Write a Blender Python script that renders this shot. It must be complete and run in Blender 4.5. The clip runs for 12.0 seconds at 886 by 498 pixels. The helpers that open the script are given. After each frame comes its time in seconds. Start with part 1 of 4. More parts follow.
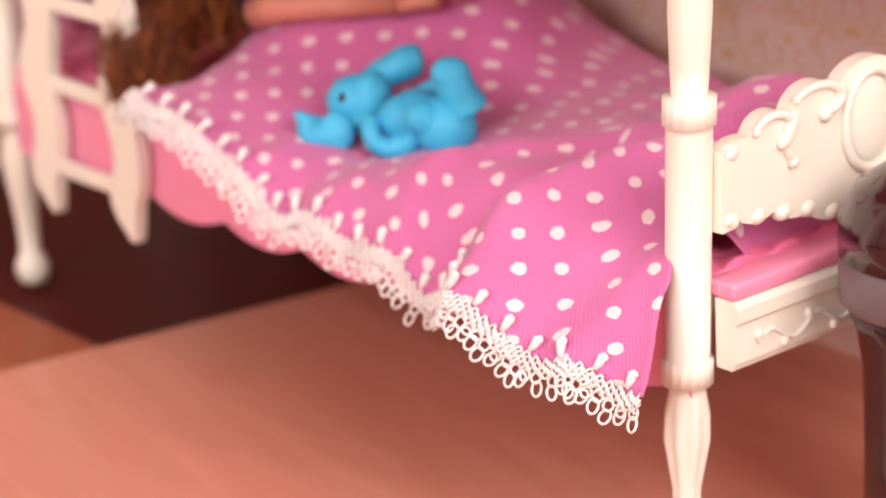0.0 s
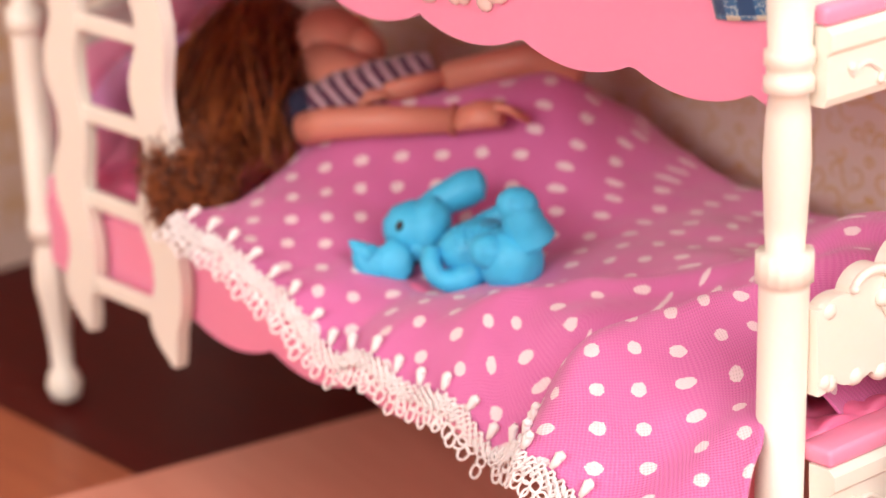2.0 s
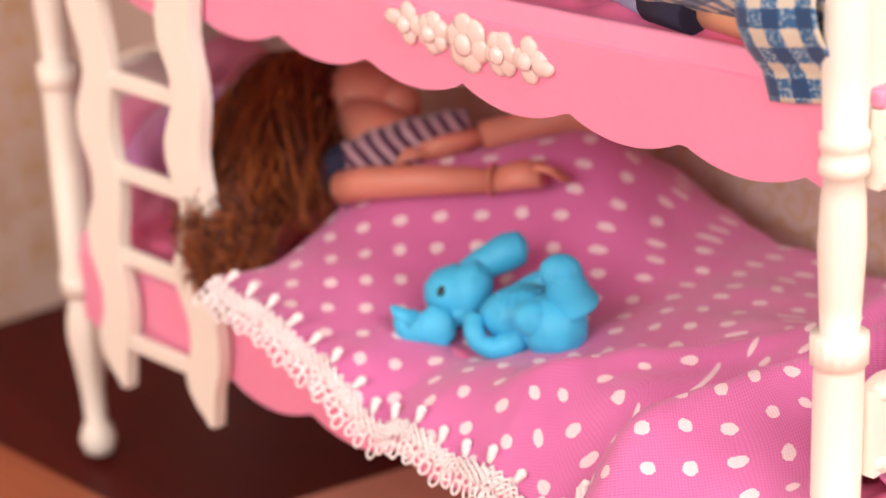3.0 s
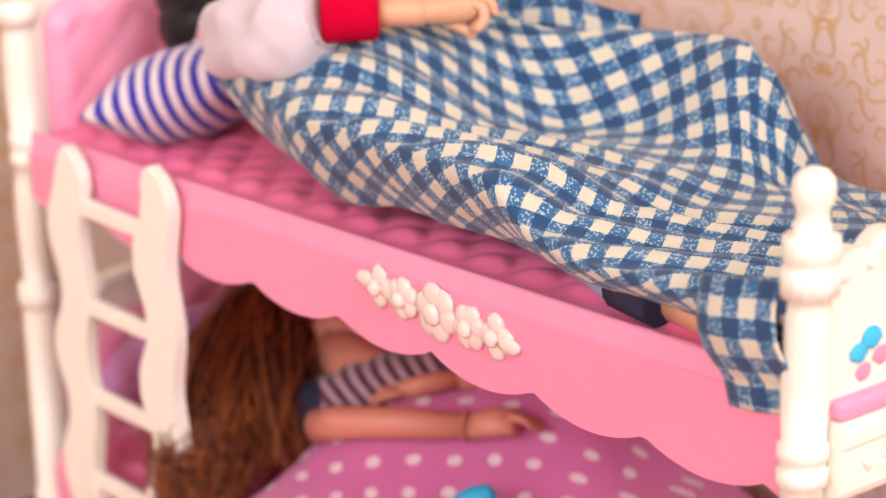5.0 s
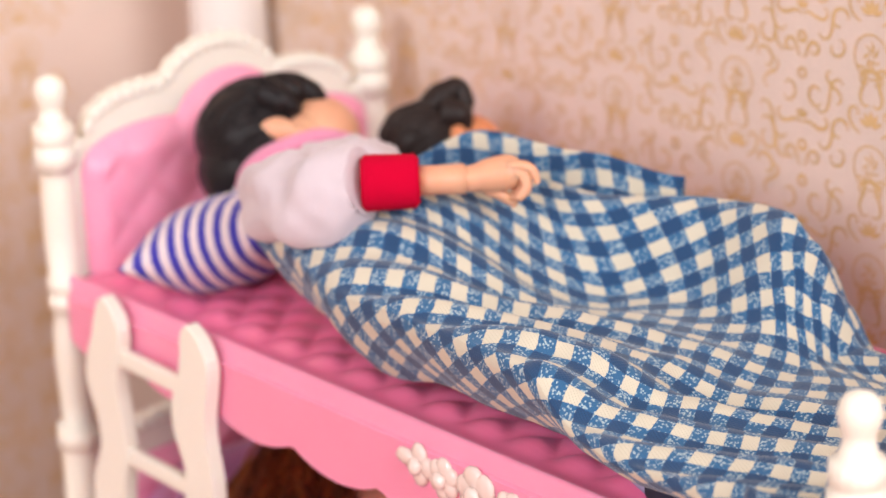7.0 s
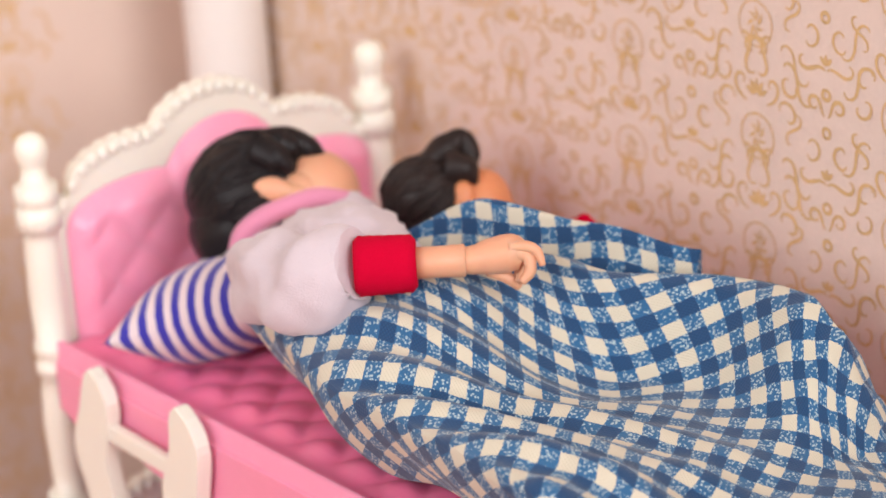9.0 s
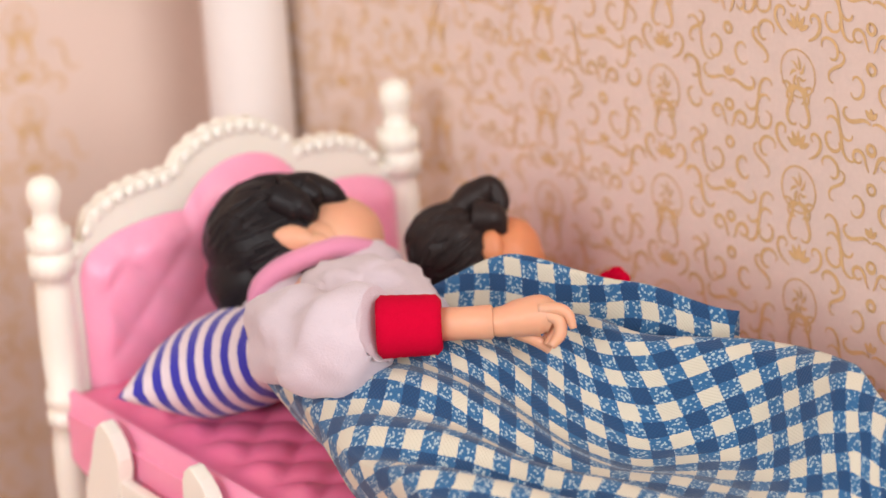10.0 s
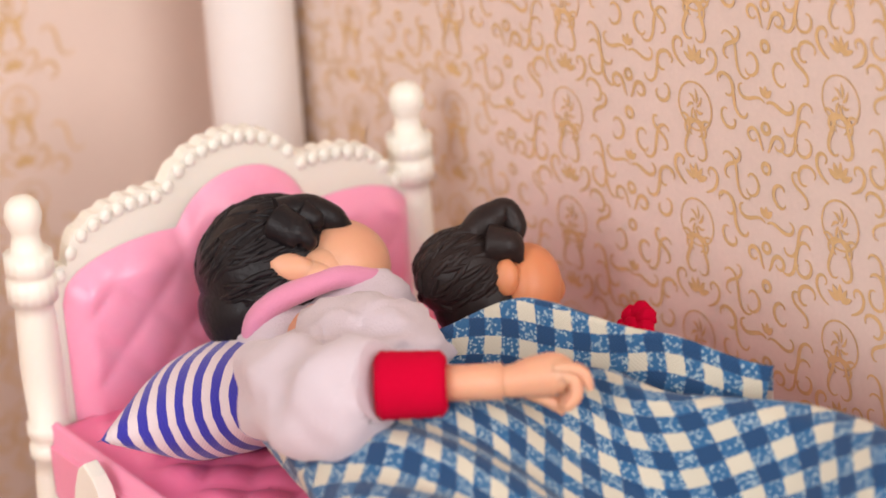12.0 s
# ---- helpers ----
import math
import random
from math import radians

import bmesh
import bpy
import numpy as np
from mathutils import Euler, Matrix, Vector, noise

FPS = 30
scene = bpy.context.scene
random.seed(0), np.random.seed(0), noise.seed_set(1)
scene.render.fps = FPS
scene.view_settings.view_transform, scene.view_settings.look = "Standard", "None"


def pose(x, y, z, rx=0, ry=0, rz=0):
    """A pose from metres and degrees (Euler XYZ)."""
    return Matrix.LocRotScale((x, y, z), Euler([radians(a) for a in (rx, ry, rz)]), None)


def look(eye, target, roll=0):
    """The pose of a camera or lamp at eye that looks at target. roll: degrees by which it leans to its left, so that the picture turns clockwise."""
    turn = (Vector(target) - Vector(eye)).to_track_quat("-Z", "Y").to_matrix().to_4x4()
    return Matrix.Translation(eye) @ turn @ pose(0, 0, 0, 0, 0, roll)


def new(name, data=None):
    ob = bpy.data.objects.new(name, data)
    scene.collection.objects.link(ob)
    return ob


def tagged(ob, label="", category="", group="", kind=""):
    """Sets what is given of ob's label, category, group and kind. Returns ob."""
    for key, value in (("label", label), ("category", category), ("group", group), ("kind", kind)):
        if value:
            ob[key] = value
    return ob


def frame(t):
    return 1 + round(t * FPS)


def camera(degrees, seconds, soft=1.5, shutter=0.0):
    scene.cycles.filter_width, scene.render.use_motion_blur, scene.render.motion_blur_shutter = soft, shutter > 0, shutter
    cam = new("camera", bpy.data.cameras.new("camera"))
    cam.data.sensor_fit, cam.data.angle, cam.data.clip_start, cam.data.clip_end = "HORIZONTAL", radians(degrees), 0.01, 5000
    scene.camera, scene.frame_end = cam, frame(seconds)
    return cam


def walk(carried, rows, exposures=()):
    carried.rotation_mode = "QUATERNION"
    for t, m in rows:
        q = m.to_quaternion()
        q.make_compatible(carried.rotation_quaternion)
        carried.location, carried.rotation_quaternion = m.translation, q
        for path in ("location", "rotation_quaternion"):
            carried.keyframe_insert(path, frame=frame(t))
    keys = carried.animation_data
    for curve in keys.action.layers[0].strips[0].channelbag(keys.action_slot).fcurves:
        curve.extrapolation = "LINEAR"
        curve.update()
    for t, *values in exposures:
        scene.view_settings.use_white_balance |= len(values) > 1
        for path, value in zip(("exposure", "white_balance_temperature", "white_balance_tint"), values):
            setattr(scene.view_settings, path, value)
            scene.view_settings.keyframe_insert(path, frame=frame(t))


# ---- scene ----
cam = camera(18.3, 12.0, soft=1.6)
PATH = [
    (0, (0.7620, -0.4387, 0.3044), (0.6149, -0.3200, 0.2389), -3.4),
    (0.5, (0.7473, -0.4359, 0.3067), (0.6001, -0.3169, 0.2422), -3.2),
    (1, (0.7305, -0.4300, 0.3114), (0.5828, -0.3115, 0.2470), -3.4),
    (1.5, (0.7221, -0.4247, 0.3145), (0.5748, -0.3058, 0.2499), -2.9),
    (2, (0.7114, -0.4187, 0.3235), (0.5644, -0.2996, 0.2587), -3.1),
    (2.5, (0.6990, -0.4211, 0.3327), (0.5526, -0.3020, 0.2665), -3.3),
    (3, (0.6944, -0.4180, 0.3446), (0.5478, -0.2992, 0.2781), -3.5),
    (3.2, (0.6942, -0.4181, 0.3510), (0.5476, -0.2992, 0.2849), -3.5),
    (4.8, (0.6940, -0.3928, 0.3852), (0.5449, -0.2751, 0.3228), -1.8),
    (5, (0.6921, -0.3921, 0.3897), (0.5429, -0.2741, 0.3279), -2.1),
    (5.5, (0.6875, -0.3897, 0.3998), (0.5378, -0.2716, 0.3394), -2.1),
    (6, (0.6840, -0.3864, 0.4113), (0.5331, -0.2697, 0.3512), -2.3),
    (6.5, (0.6794, -0.3766, 0.4256), (0.5280, -0.2617, 0.3632), -2.4),
    (6.7, (0.6782, -0.3783, 0.4298), (0.5274, -0.2629, 0.3670), -2.3),
    (8.3, (0.6554, -0.3448, 0.4583), (0.5043, -0.2349, 0.3868), -3.3),
    (8.5, (0.6514, -0.3421, 0.4605), (0.5004, -0.2324, 0.3888), -3.4),
    (9, (0.6392, -0.3280, 0.4673), (0.4881, -0.2183, 0.3957), -3.6),
    (9.5, (0.6241, -0.3175, 0.4720), (0.4722, -0.2085, 0.4009), -3.4),
    (10, (0.6141, -0.3081, 0.4735), (0.4620, -0.2003, 0.4010), -3.3),
    (10.5, (0.6023, -0.2985, 0.4751), (0.4504, -0.1917, 0.4007), -3.2),
    (11, (0.5894, -0.2858, 0.4741), (0.4385, -0.1804, 0.3960), -3.3),
    (11.5, (0.5758, -0.2723, 0.4805), (0.4250, -0.1681, 0.4005), -3.2),
    (12, (0.5670, -0.2620, 0.4871), (0.4155, -0.1593, 0.4065), -3.4),
]

EXPO = [(0.0, 0.26, 6900, 18), (3.5, 0.34, 6850, 18), (5.0, 0.34, 6550, 15), (8.0, 0.20, 6250, 11), (12.0, 0.12, 6300, 10)]
walk(cam, [(t, look(e, g, r)) for t, e, g, r in PATH], EXPO)
cam.data.dof.use_dof = True
cam.data.dof.focus_distance = 0.635
cam.data.dof.aperture_fstop = 11.5

# ---------------------------------------------------------------- light
world = bpy.data.worlds.new("sky")
scene.world = world
world.use_nodes = True
sky = world.node_tree.nodes.new("ShaderNodeTexSky")
sky.sky_type = "NISHITA"
sky.sun_disc = False
sky.sun_elevation = radians(42)
sky.sun_rotation = radians(140)
world.node_tree.links.new(sky.outputs[0], world.node_tree.nodes["Background"].inputs[0])
world.node_tree.nodes["Background"].inputs[1].default_value = 0.1


def added_soft_light(name, eye, target, sx, sy, watts, colour):
    lamp = bpy.data.lights.new(name, "AREA")
    lamp.shape, lamp.size, lamp.size_y, lamp.energy, lamp.color = "RECTANGLE", sx, sy, watts, colour
    ob = new(name, lamp)
    ob.matrix_world = look(eye, target)
    return ob


# two added area lamps give the soft front and right light; source unseen
added_soft_light("added_soft_lamp_south", (0.90, -1.94, 1.10), (0.90, 0.0, 0.60), 1.5, 1.1, 26.0, (1.0, 0.95, 0.9))
added_soft_light("added_soft_lamp_east", (1.94, -0.15, 1.20), (0.0, -0.15, 0.60), 1.2, 1.3, 31.0, (1.0, 0.95, 0.9))

# ---------------------------------------------------------------- materials


def material(name, colour, rough=0.5, vary=0.12, scale=60.0, bump=0.1, fine=900.0, metal=0.0, sub=0.0, subcol=None, coat=0.0, sheen=0.0):
    """Surface with two scales of colour variation and fine relief, in object space metres."""
    m = bpy.data.materials.new(name)
    m.use_nodes = True
    n, l = m.node_tree.nodes, m.node_tree.links
    b = n["Principled BSDF"]
    co = n.new("ShaderNodeTexCoord")
    big, small = n.new("ShaderNodeTexNoise"), n.new("ShaderNodeTexNoise")
    big.inputs["Scale"].default_value, small.inputs["Scale"].default_value = scale, fine
    l.new(co.outputs["Object"], big.inputs["Vector"])
    l.new(co.outputs["Object"], small.inputs["Vector"])
    mix = n.new("ShaderNodeMix")
    mix.data_type = "RGBA"
    lo = [max(0, c * (1 - vary)) for c in colour] + [1]
    hi = [min(1, c * (1 + vary)) for c in colour] + [1]
    mix.inputs[6].default_value, mix.inputs[7].default_value = lo, hi
    add = n.new("ShaderNodeMath")
    add.operation = "MULTIPLY_ADD"
    add.inputs[1].default_value = 0.35
    l.new(small.outputs[0], add.inputs[0])
    sc = n.new("ShaderNodeMath")
    sc.operation = "MULTIPLY"
    sc.inputs[1].default_value = 0.65
    l.new(big.outputs[0], sc.inputs[0])
    l.new(sc.outputs[0], add.inputs[2])
    l.new(add.outputs[0], mix.inputs[0])
    l.new(mix.outputs[2], b.inputs["Base Color"])
    bp = n.new("ShaderNodeBump")
    bp.inputs["Strength"].default_value, bp.inputs["Distance"].default_value = bump, 0.0004
    l.new(small.outputs[0], bp.inputs["Height"])
    l.new(bp.outputs[0], b.inputs["Normal"])
    b.inputs["Roughness"].default_value, b.inputs["Metallic"].default_value = rough, metal
    b.inputs["Subsurface Weight"].default_value = sub
    b.inputs["Subsurface Scale"].default_value = 0.004
    if subcol:
        b.inputs["Subsurface Radius"].default_value = subcol
    b.inputs["Coat Weight"].default_value = coat
    b.inputs["Sheen Weight"].default_value = sheen
    return m


def math_node(n, l, op, a, b=None, c=None):
    k = n.new("ShaderNodeMath")
    k.operation = op
    for i, v in enumerate((a, b, c)):
        if v is None:
            continue
        if isinstance(v, (int, float)):
            k.inputs[i].default_value = v
        else:
            l.new(v, k.inputs[i])
    return k.outputs[0]


def cloth_base(name, rough=0.85, weave=0.00022, strength=0.25):
    """Woven cloth in UV metres; returns the pieces that a pattern needs."""
    m = bpy.data.materials.new(name)
    m.use_nodes = True
    n, l = m.node_tree.nodes, m.node_tree.links
    b = n["Principled BSDF"]
    b.inputs["Roughness"].default_value = rough
    b.inputs["Sheen Weight"].default_value = 0.25
    uv = n.new("ShaderNodeUVMap")
    uv.uv_map = "cloth"
    sep = n.new("ShaderNodeSeparateXYZ")
    l.new(uv.outputs[0], sep.inputs[0])
    u, v = sep.outputs[0], sep.outputs[1]
    wu = math_node(n, l, "SINE", math_node(n, l, "MULTIPLY", u, 6.2832 / weave / 2))
    wv = math_node(n, l, "SINE", math_node(n, l, "MULTIPLY", v, 6.2832 / weave / 2))
    w = math_node(n, l, "MULTIPLY", wu, wv)
    bp = n.new("ShaderNodeBump")
    bp.inputs["Strength"].default_value, bp.inputs["Distance"].default_value = strength, 0.0002
    l.new(w, bp.inputs["Height"])
    l.new(bp.outputs[0], b.inputs["Normal"])
    return m, n, l, b, u, v, w


def mix_colour(n, l, fac, a, b):
    k = n.new("ShaderNodeMix")
    k.data_type = "RGBA"
    if isinstance(fac, (int, float)):
        k.inputs[0].default_value = fac
    else:
        l.new(fac, k.inputs[0])
    for i, v in ((6, a), (7, b)):
        if isinstance(v, tuple):
            k.inputs[i].default_value = (*v, 1)
        else:
            l.new(v, k.inputs[i])
    return k.outputs[2]


def uv_noise(n, l, scale):
    k = n.new("ShaderNodeTexNoise")
    uv = n.new("ShaderNodeUVMap")
    uv.uv_map = "cloth"
    l.new(uv.outputs[0], k.inputs["Vector"])
    k.inputs["Scale"].default_value = scale
    return k.outputs[0]


def polka_cloth():
    m, n, l, b, u, v, w = cloth_base("pink_polka_cloth", 0.6, 0.0006, 0.5)
    step = 0.0158
    dots = None
    for off in (0.0, 0.5):
        a = math_node(n, l, "SUBTRACT", math_node(n, l, "FRACT", math_node(n, l, "MULTIPLY_ADD", u, 1 / step, off)), 0.5)
        c = math_node(n, l, "SUBTRACT", math_node(n, l, "FRACT", math_node(n, l, "MULTIPLY_ADD", v, 1 / step, off)), 0.5)
        d = math_node(n, l, "ADD", math_node(n, l, "MULTIPLY", a, a), math_node(n, l, "MULTIPLY", c, c))
        k = math_node(n, l, "LESS_THAN", math_node(n, l, "MULTIPLY_ADD", uv_noise(n, l, 900.0), 0.016, d), 0.0235)
        dots = k if dots is None else math_node(n, l, "MAXIMUM", dots, k)
    pink = mix_colour(n, l, uv_noise(n, l, 60.0), (0.60, 0.10, 0.32), (0.70, 0.145, 0.41))
    pink = mix_colour(n, l, math_node(n, l, "MULTIPLY_ADD", w, 0.12, 0.12), pink, (0.9, 0.42, 0.62))
    col = mix_colour(n, l, math_node(n, l, "MULTIPLY", dots, 0.9), pink, (0.9, 0.76, 0.76))
    l.new(col, b.inputs["Base Color"])
    return m


def gingham_cloth():
    m, n, l, b, u, v, w = cloth_base("blue_gingham_cloth", 0.85, 0.0005, 0.35)
    sq = 0.0043
    wob = math_node(n, l, "MULTIPLY_ADD", uv_noise(n, l, 1400.0), 0.0006, -0.0003)
    iu = math_node(n, l, "LESS_THAN", math_node(n, l, "FRACT", math_node(n, l, "MULTIPLY", math_node(n, l, "ADD", u, wob), 0.5 / sq)), 0.5)
    iv = math_node(n, l, "LESS_THAN", math_node(n, l, "FRACT", math_node(n, l, "MULTIPLY", math_node(n, l, "ADD", v, wob), 0.5 / sq)), 0.5)
    both = math_node(n, l, "MULTIPLY", iu, iv)
    one = math_node(n, l, "SUBTRACT", math_node(n, l, "MAXIMUM", iu, iv), both)
    vor = n.new("ShaderNodeTexVoronoi")
    uv = n.new("ShaderNodeUVMap")
    uv.uv_map = "cloth"
    l.new(uv.outputs[0], vor.inputs["Vector"])
    vor.inputs["Scale"].default_value = 1300.0
    speck = math_node(n, l, "LESS_THAN", vor.outputs["Distance"], 0.38)
    cream = mix_colour(n, l, uv_noise(n, l, 120.0), (0.55, 0.49, 0.38), (0.63, 0.57, 0.45))
    blue = mix_colour(n, l, math_node(n, l, "MULTIPLY_ADD", w, 0.3, 0.4), (0.004, 0.036, 0.112), (0.008, 0.064, 0.168))
    mid = mix_colour(n, l, speck, (0.02, 0.11, 0.25), (0.36, 0.45, 0.49))
    col = mix_colour(n, l, both, cream, blue)
    col = mix_colour(n, l, one, col, mid)
    l.new(col, b.inputs["Base Color"])
    return m


def stripe_cloth(name, light, dark, step, share):
    m, n, l, b, u, v, w = cloth_base(name, 0.85, 0.0005, 0.3)
    s = math_node(n, l, "MULTIPLY_ADD", uv_noise(n, l, 150.0), 0.0012, v)
    k = math_node(n, l, "LESS_THAN", math_node(n, l, "FRACT", math_node(n, l, "MULTIPLY", s, 1 / step)), share)
    l.new(mix_colour(n, l, k, light, dark), b.inputs["Base Color"])
    return m


def wood(name, dark, light, rough, stretch=(14.0, 90.0, 14.0), turn=0.0):
    m = bpy.data.materials.new(name)
    m.use_nodes = True
    n, l = m.node_tree.nodes, m.node_tree.links
    b = n["Principled BSDF"]
    co, mp = n.new("ShaderNodeTexCoord"), n.new("ShaderNodeMapping")
    l.new(co.outputs["Object"], mp.inputs[0])
    mp.inputs["Scale"].default_value = stretch
    mp.inputs["Rotation"].default_value = (0, 0, turn)
    g, st = n.new("ShaderNodeTexNoise"), n.new("ShaderNodeTexNoise")
    l.new(mp.outputs[0], g.inputs["Vector"])
    l.new(co.outputs["Object"], st.inputs["Vector"])
    g.inputs["Scale"].default_value, g.inputs["Detail"].default_value, g.inputs["Distortion"].default_value = 1.0, 6.0, 0.8
    st.inputs["Scale"].default_value = 18.0
    col = mix_colour(n, l, math_node(n, l, "MULTIPLY_ADD", g.outputs[0], 1.1, -0.05), dark, light)
    col = mix_colour(n, l, math_node(n, l, "MULTIPLY", st.outputs[0], 0.35), col, dark)
    l.new(col, b.inputs["Base Color"])
    bp = n.new("ShaderNodeBump")
    bp.inputs["Strength"].default_value, bp.inputs["Distance"].default_value = 0.15, 0.0003
    l.new(g.outputs[0], bp.inputs["Height"])
    l.new(bp.outputs[0], b.inputs["Normal"])
    b.inputs["Roughness"].default_value = rough
    b.inputs["Specular IOR Level"].default_value = 0.3
    return m


WHITE = material("ivory_white_plastic", (0.86, 0.82, 0.72), 0.38, 0.03, 50, 0.05, 700, sub=0.15, subcol=(1, 0.9, 0.7))
PINK = material("pink_plastic", (0.87, 0.19, 0.36), 0.3, 0.05, 40, 0.04, 500, sub=0.2, subcol=(1, 0.4, 0.5), coat=0.1)
PINK_LIGHT = material("light_pink_plastic", (0.9, 0.30, 0.46), 0.32, 0.05, 40, 0.04, 500, sub=0.25, subcol=(1, 0.4, 0.5))
PAD = material("glossy_mid_pink_plastic", (0.92, 0.36, 0.52), 0.3, 0.05, 40, 0.04, 500, sub=0.25, subcol=(1, 0.4, 0.5))
PEARL = material("pearly_cream_plastic", (0.82, 0.66, 0.6), 0.25, 0.06, 120, 0.1, 900, coat=0.4)
SKIN = material("vinyl_skin", (0.72, 0.36, 0.22), 0.45, 0.05, 60, 0.03, 900, sub=0.2, subcol=(1, 0.4, 0.2))
# girl's skin; base reddened to hold the pink light bounced under the bunk
SKIN_ROSE = material("vinyl_skin_pink_bounce", (0.68, 0.26, 0.18), 0.45, 0.05, 60, 0.03, 900, sub=0.2, subcol=(1, 0.4, 0.2))
SKIN_TAN = material("tan_vinyl_skin", (0.68, 0.25, 0.11), 0.45, 0.05, 60, 0.03, 900, sub=0.2, subcol=(1, 0.4, 0.2))
HAIR_BLACK = material("black_moulded_hair", (0.012, 0.009, 0.01), 0.42, 0.3, 200, 0.6, 700)
HAIR_DARK = material("dark_brown_moulded_hair", (0.022, 0.014, 0.013), 0.42, 0.3, 200, 0.5, 700)
for dull in (HAIR_BLACK, HAIR_DARK):
    dull.node_tree.nodes["Principled BSDF"].inputs["Specular IOR Level"].default_value = 0.22


def hair_fibre():
    m = material("auburn_hair_fibre", (0.13, 0.035, 0.014), 0.4, 0.75, 140, 0.3, 900)
    n, l = m.node_tree.nodes, m.node_tree.links
    geo = n.new("ShaderNodeNewGeometry")
    f = math_node(n, l, "POWER", geo.outputs["Random Per Island"], 1.8)
    l.new(mix_colour(n, l, f, (0.06, 0.010, 0.006), (0.50, 0.14, 0.035)), n["Principled BSDF"].inputs["Base Color"])
    return m


HAIR_BROWN = hair_fibre()
SHIRT = material("white_knit", (0.6, 0.51, 0.55), 0.9, 0.05, 80, 0.5, 1800, sheen=0.3)
COLLAR = material("pink_knit", (0.72, 0.27, 0.42), 0.9, 0.08, 80, 0.5, 1800, sheen=0.3)
RED = material("red_rib_knit", (0.52, 0.0, 0.026), 0.95, 0.1, 90, 0.6, 1600)
RED.node_tree.nodes["Principled BSDF"].inputs["Specular IOR Level"].default_value = 0.1
NAVY = material("navy_cloth", (0.02, 0.02, 0.05), 0.9, 0.2, 90, 0.4, 1500)
SOCK = material("pale_blue_knit", (0.36, 0.36, 0.55), 0.9, 0.1, 90, 0.4, 1500)
BLUE = material("sky_blue_clay", (0.035, 0.5, 0.8), 0.5, 0.12, 120, 0.5, 500)
BLACK = material("black_bead", (0.01, 0.01, 0.012), 0.2, 0.1, 100, 0.0, 500)
THREAD = material("white_lace_thread", (0.88, 0.83, 0.82), 0.7, 0.06, 300, 0.4, 2500, sheen=0.2)
WALLPAPER = material("rose_beige_wallpaper", (0.76, 0.6, 0.52), 0.7, 0.1, 34, 0.15, 700)
GOLD = material("gold_print", (0.70, 0.46, 0.22), 0.55, 0.25, 90, 0.1, 900)
PLASTER = material("painted_plaster", (0.74, 0.7, 0.66), 0.8, 0.05, 3, 0.1, 60)
COLUMN = material("white_gloss_column", (0.82, 0.76, 0.73), 0.35, 0.04, 20, 0.05, 300)
LILAC = material("lilac_print_satin", (0.66, 0.3, 0.62), 0.5, 0.4, 130, 0.2, 900, sheen=0.3)
MAGENTA = material("magenta_satin", (0.7, 0.05, 0.27), 0.5, 0.2, 110, 0.2, 900, sheen=0.3)
LACQUER = material("dark_brown_lacquer", (0.035, 0.008, 0.01), 0.18, 0.3, 40, 0.05, 500, coat=0.4)
GREY = material("smoky_grey_band", (0.16, 0.12, 0.13), 0.35, 0.2, 60, 0.05, 500)
POLKA, GINGHAM = polka_cloth(), gingham_cloth()
STRIPE = stripe_cloth("blue_white_stripe_knit", (0.74, 0.63, 0.66), (0.035, 0.03, 0.38), 0.0052, 0.5)
DRESS = stripe_cloth("plum_stripe_knit", (0.5, 0.32, 0.36), (0.09, 0.025, 0.06), 0.0044, 0.55)
FLOOR_PALE = wood("pale_wood_print", (0.52, 0.19, 0.13), (0.72, 0.33, 0.24), 0.3, (10.0, 70.0, 10.0), 0.15)
FLOOR_ORANGE = wood("orange_wood_print", (0.24, 0.05, 0.018), (0.4, 0.12, 0.05), 0.4)
FLOOR_DARK = wood("maroon_wood_print", (0.045, 0.002, 0.002), (0.10, 0.006, 0.005), 0.42)
FLOOR_DARK.node_tree.nodes["Principled BSDF"].inputs["Specular IOR Level"].default_value = 0.07

# ---------------------------------------------------------------- mesh helpers


def smooth(bm):
    for f in bm.faces:
        f.smooth = True
    return bm


def part(name, bm, mats, parent=None, label=""):
    """One mesh object from a bmesh, under a thing or a part."""
    me = bpy.data.meshes.new(name)
    bmesh.ops.recalc_face_normals(bm, faces=bm.faces)
    bm.to_mesh(me)
    bm.free()
    for m in mats if isinstance(mats, (list, tuple)) else (mats,):
        me.materials.append(m)
    ob = new(name, me)
    if parent is not None:
        ob.parent = parent
    if label:
        ob["label"] = label
    return ob


def thing(name, label, category, group="", at=(0, 0, 0)):
    ob = new(name)
    ob.empty_display_size = 0.01
    ob.location = at
    return tagged(ob, label, category, group)


def add_box(bm, lo, hi, mat=0, bevel=0.0):
    r = bmesh.ops.create_cube(bm, size=1.0)
    vs = r["verts"]
    for v in vs:
        v.co = Vector([lo[i] + (v.co[i] + 0.5) * (hi[i] - lo[i]) for i in range(3)])
    fs = {f for v in vs for f in v.link_faces}
    for f in fs:
        f.material_index = mat
    if bevel:
        es = list({e for f in fs for e in f.edges})
        bmesh.ops.bevel(bm, geom=es, offset=bevel, segments=2, affect="EDGES", profile=0.6)
    return bm


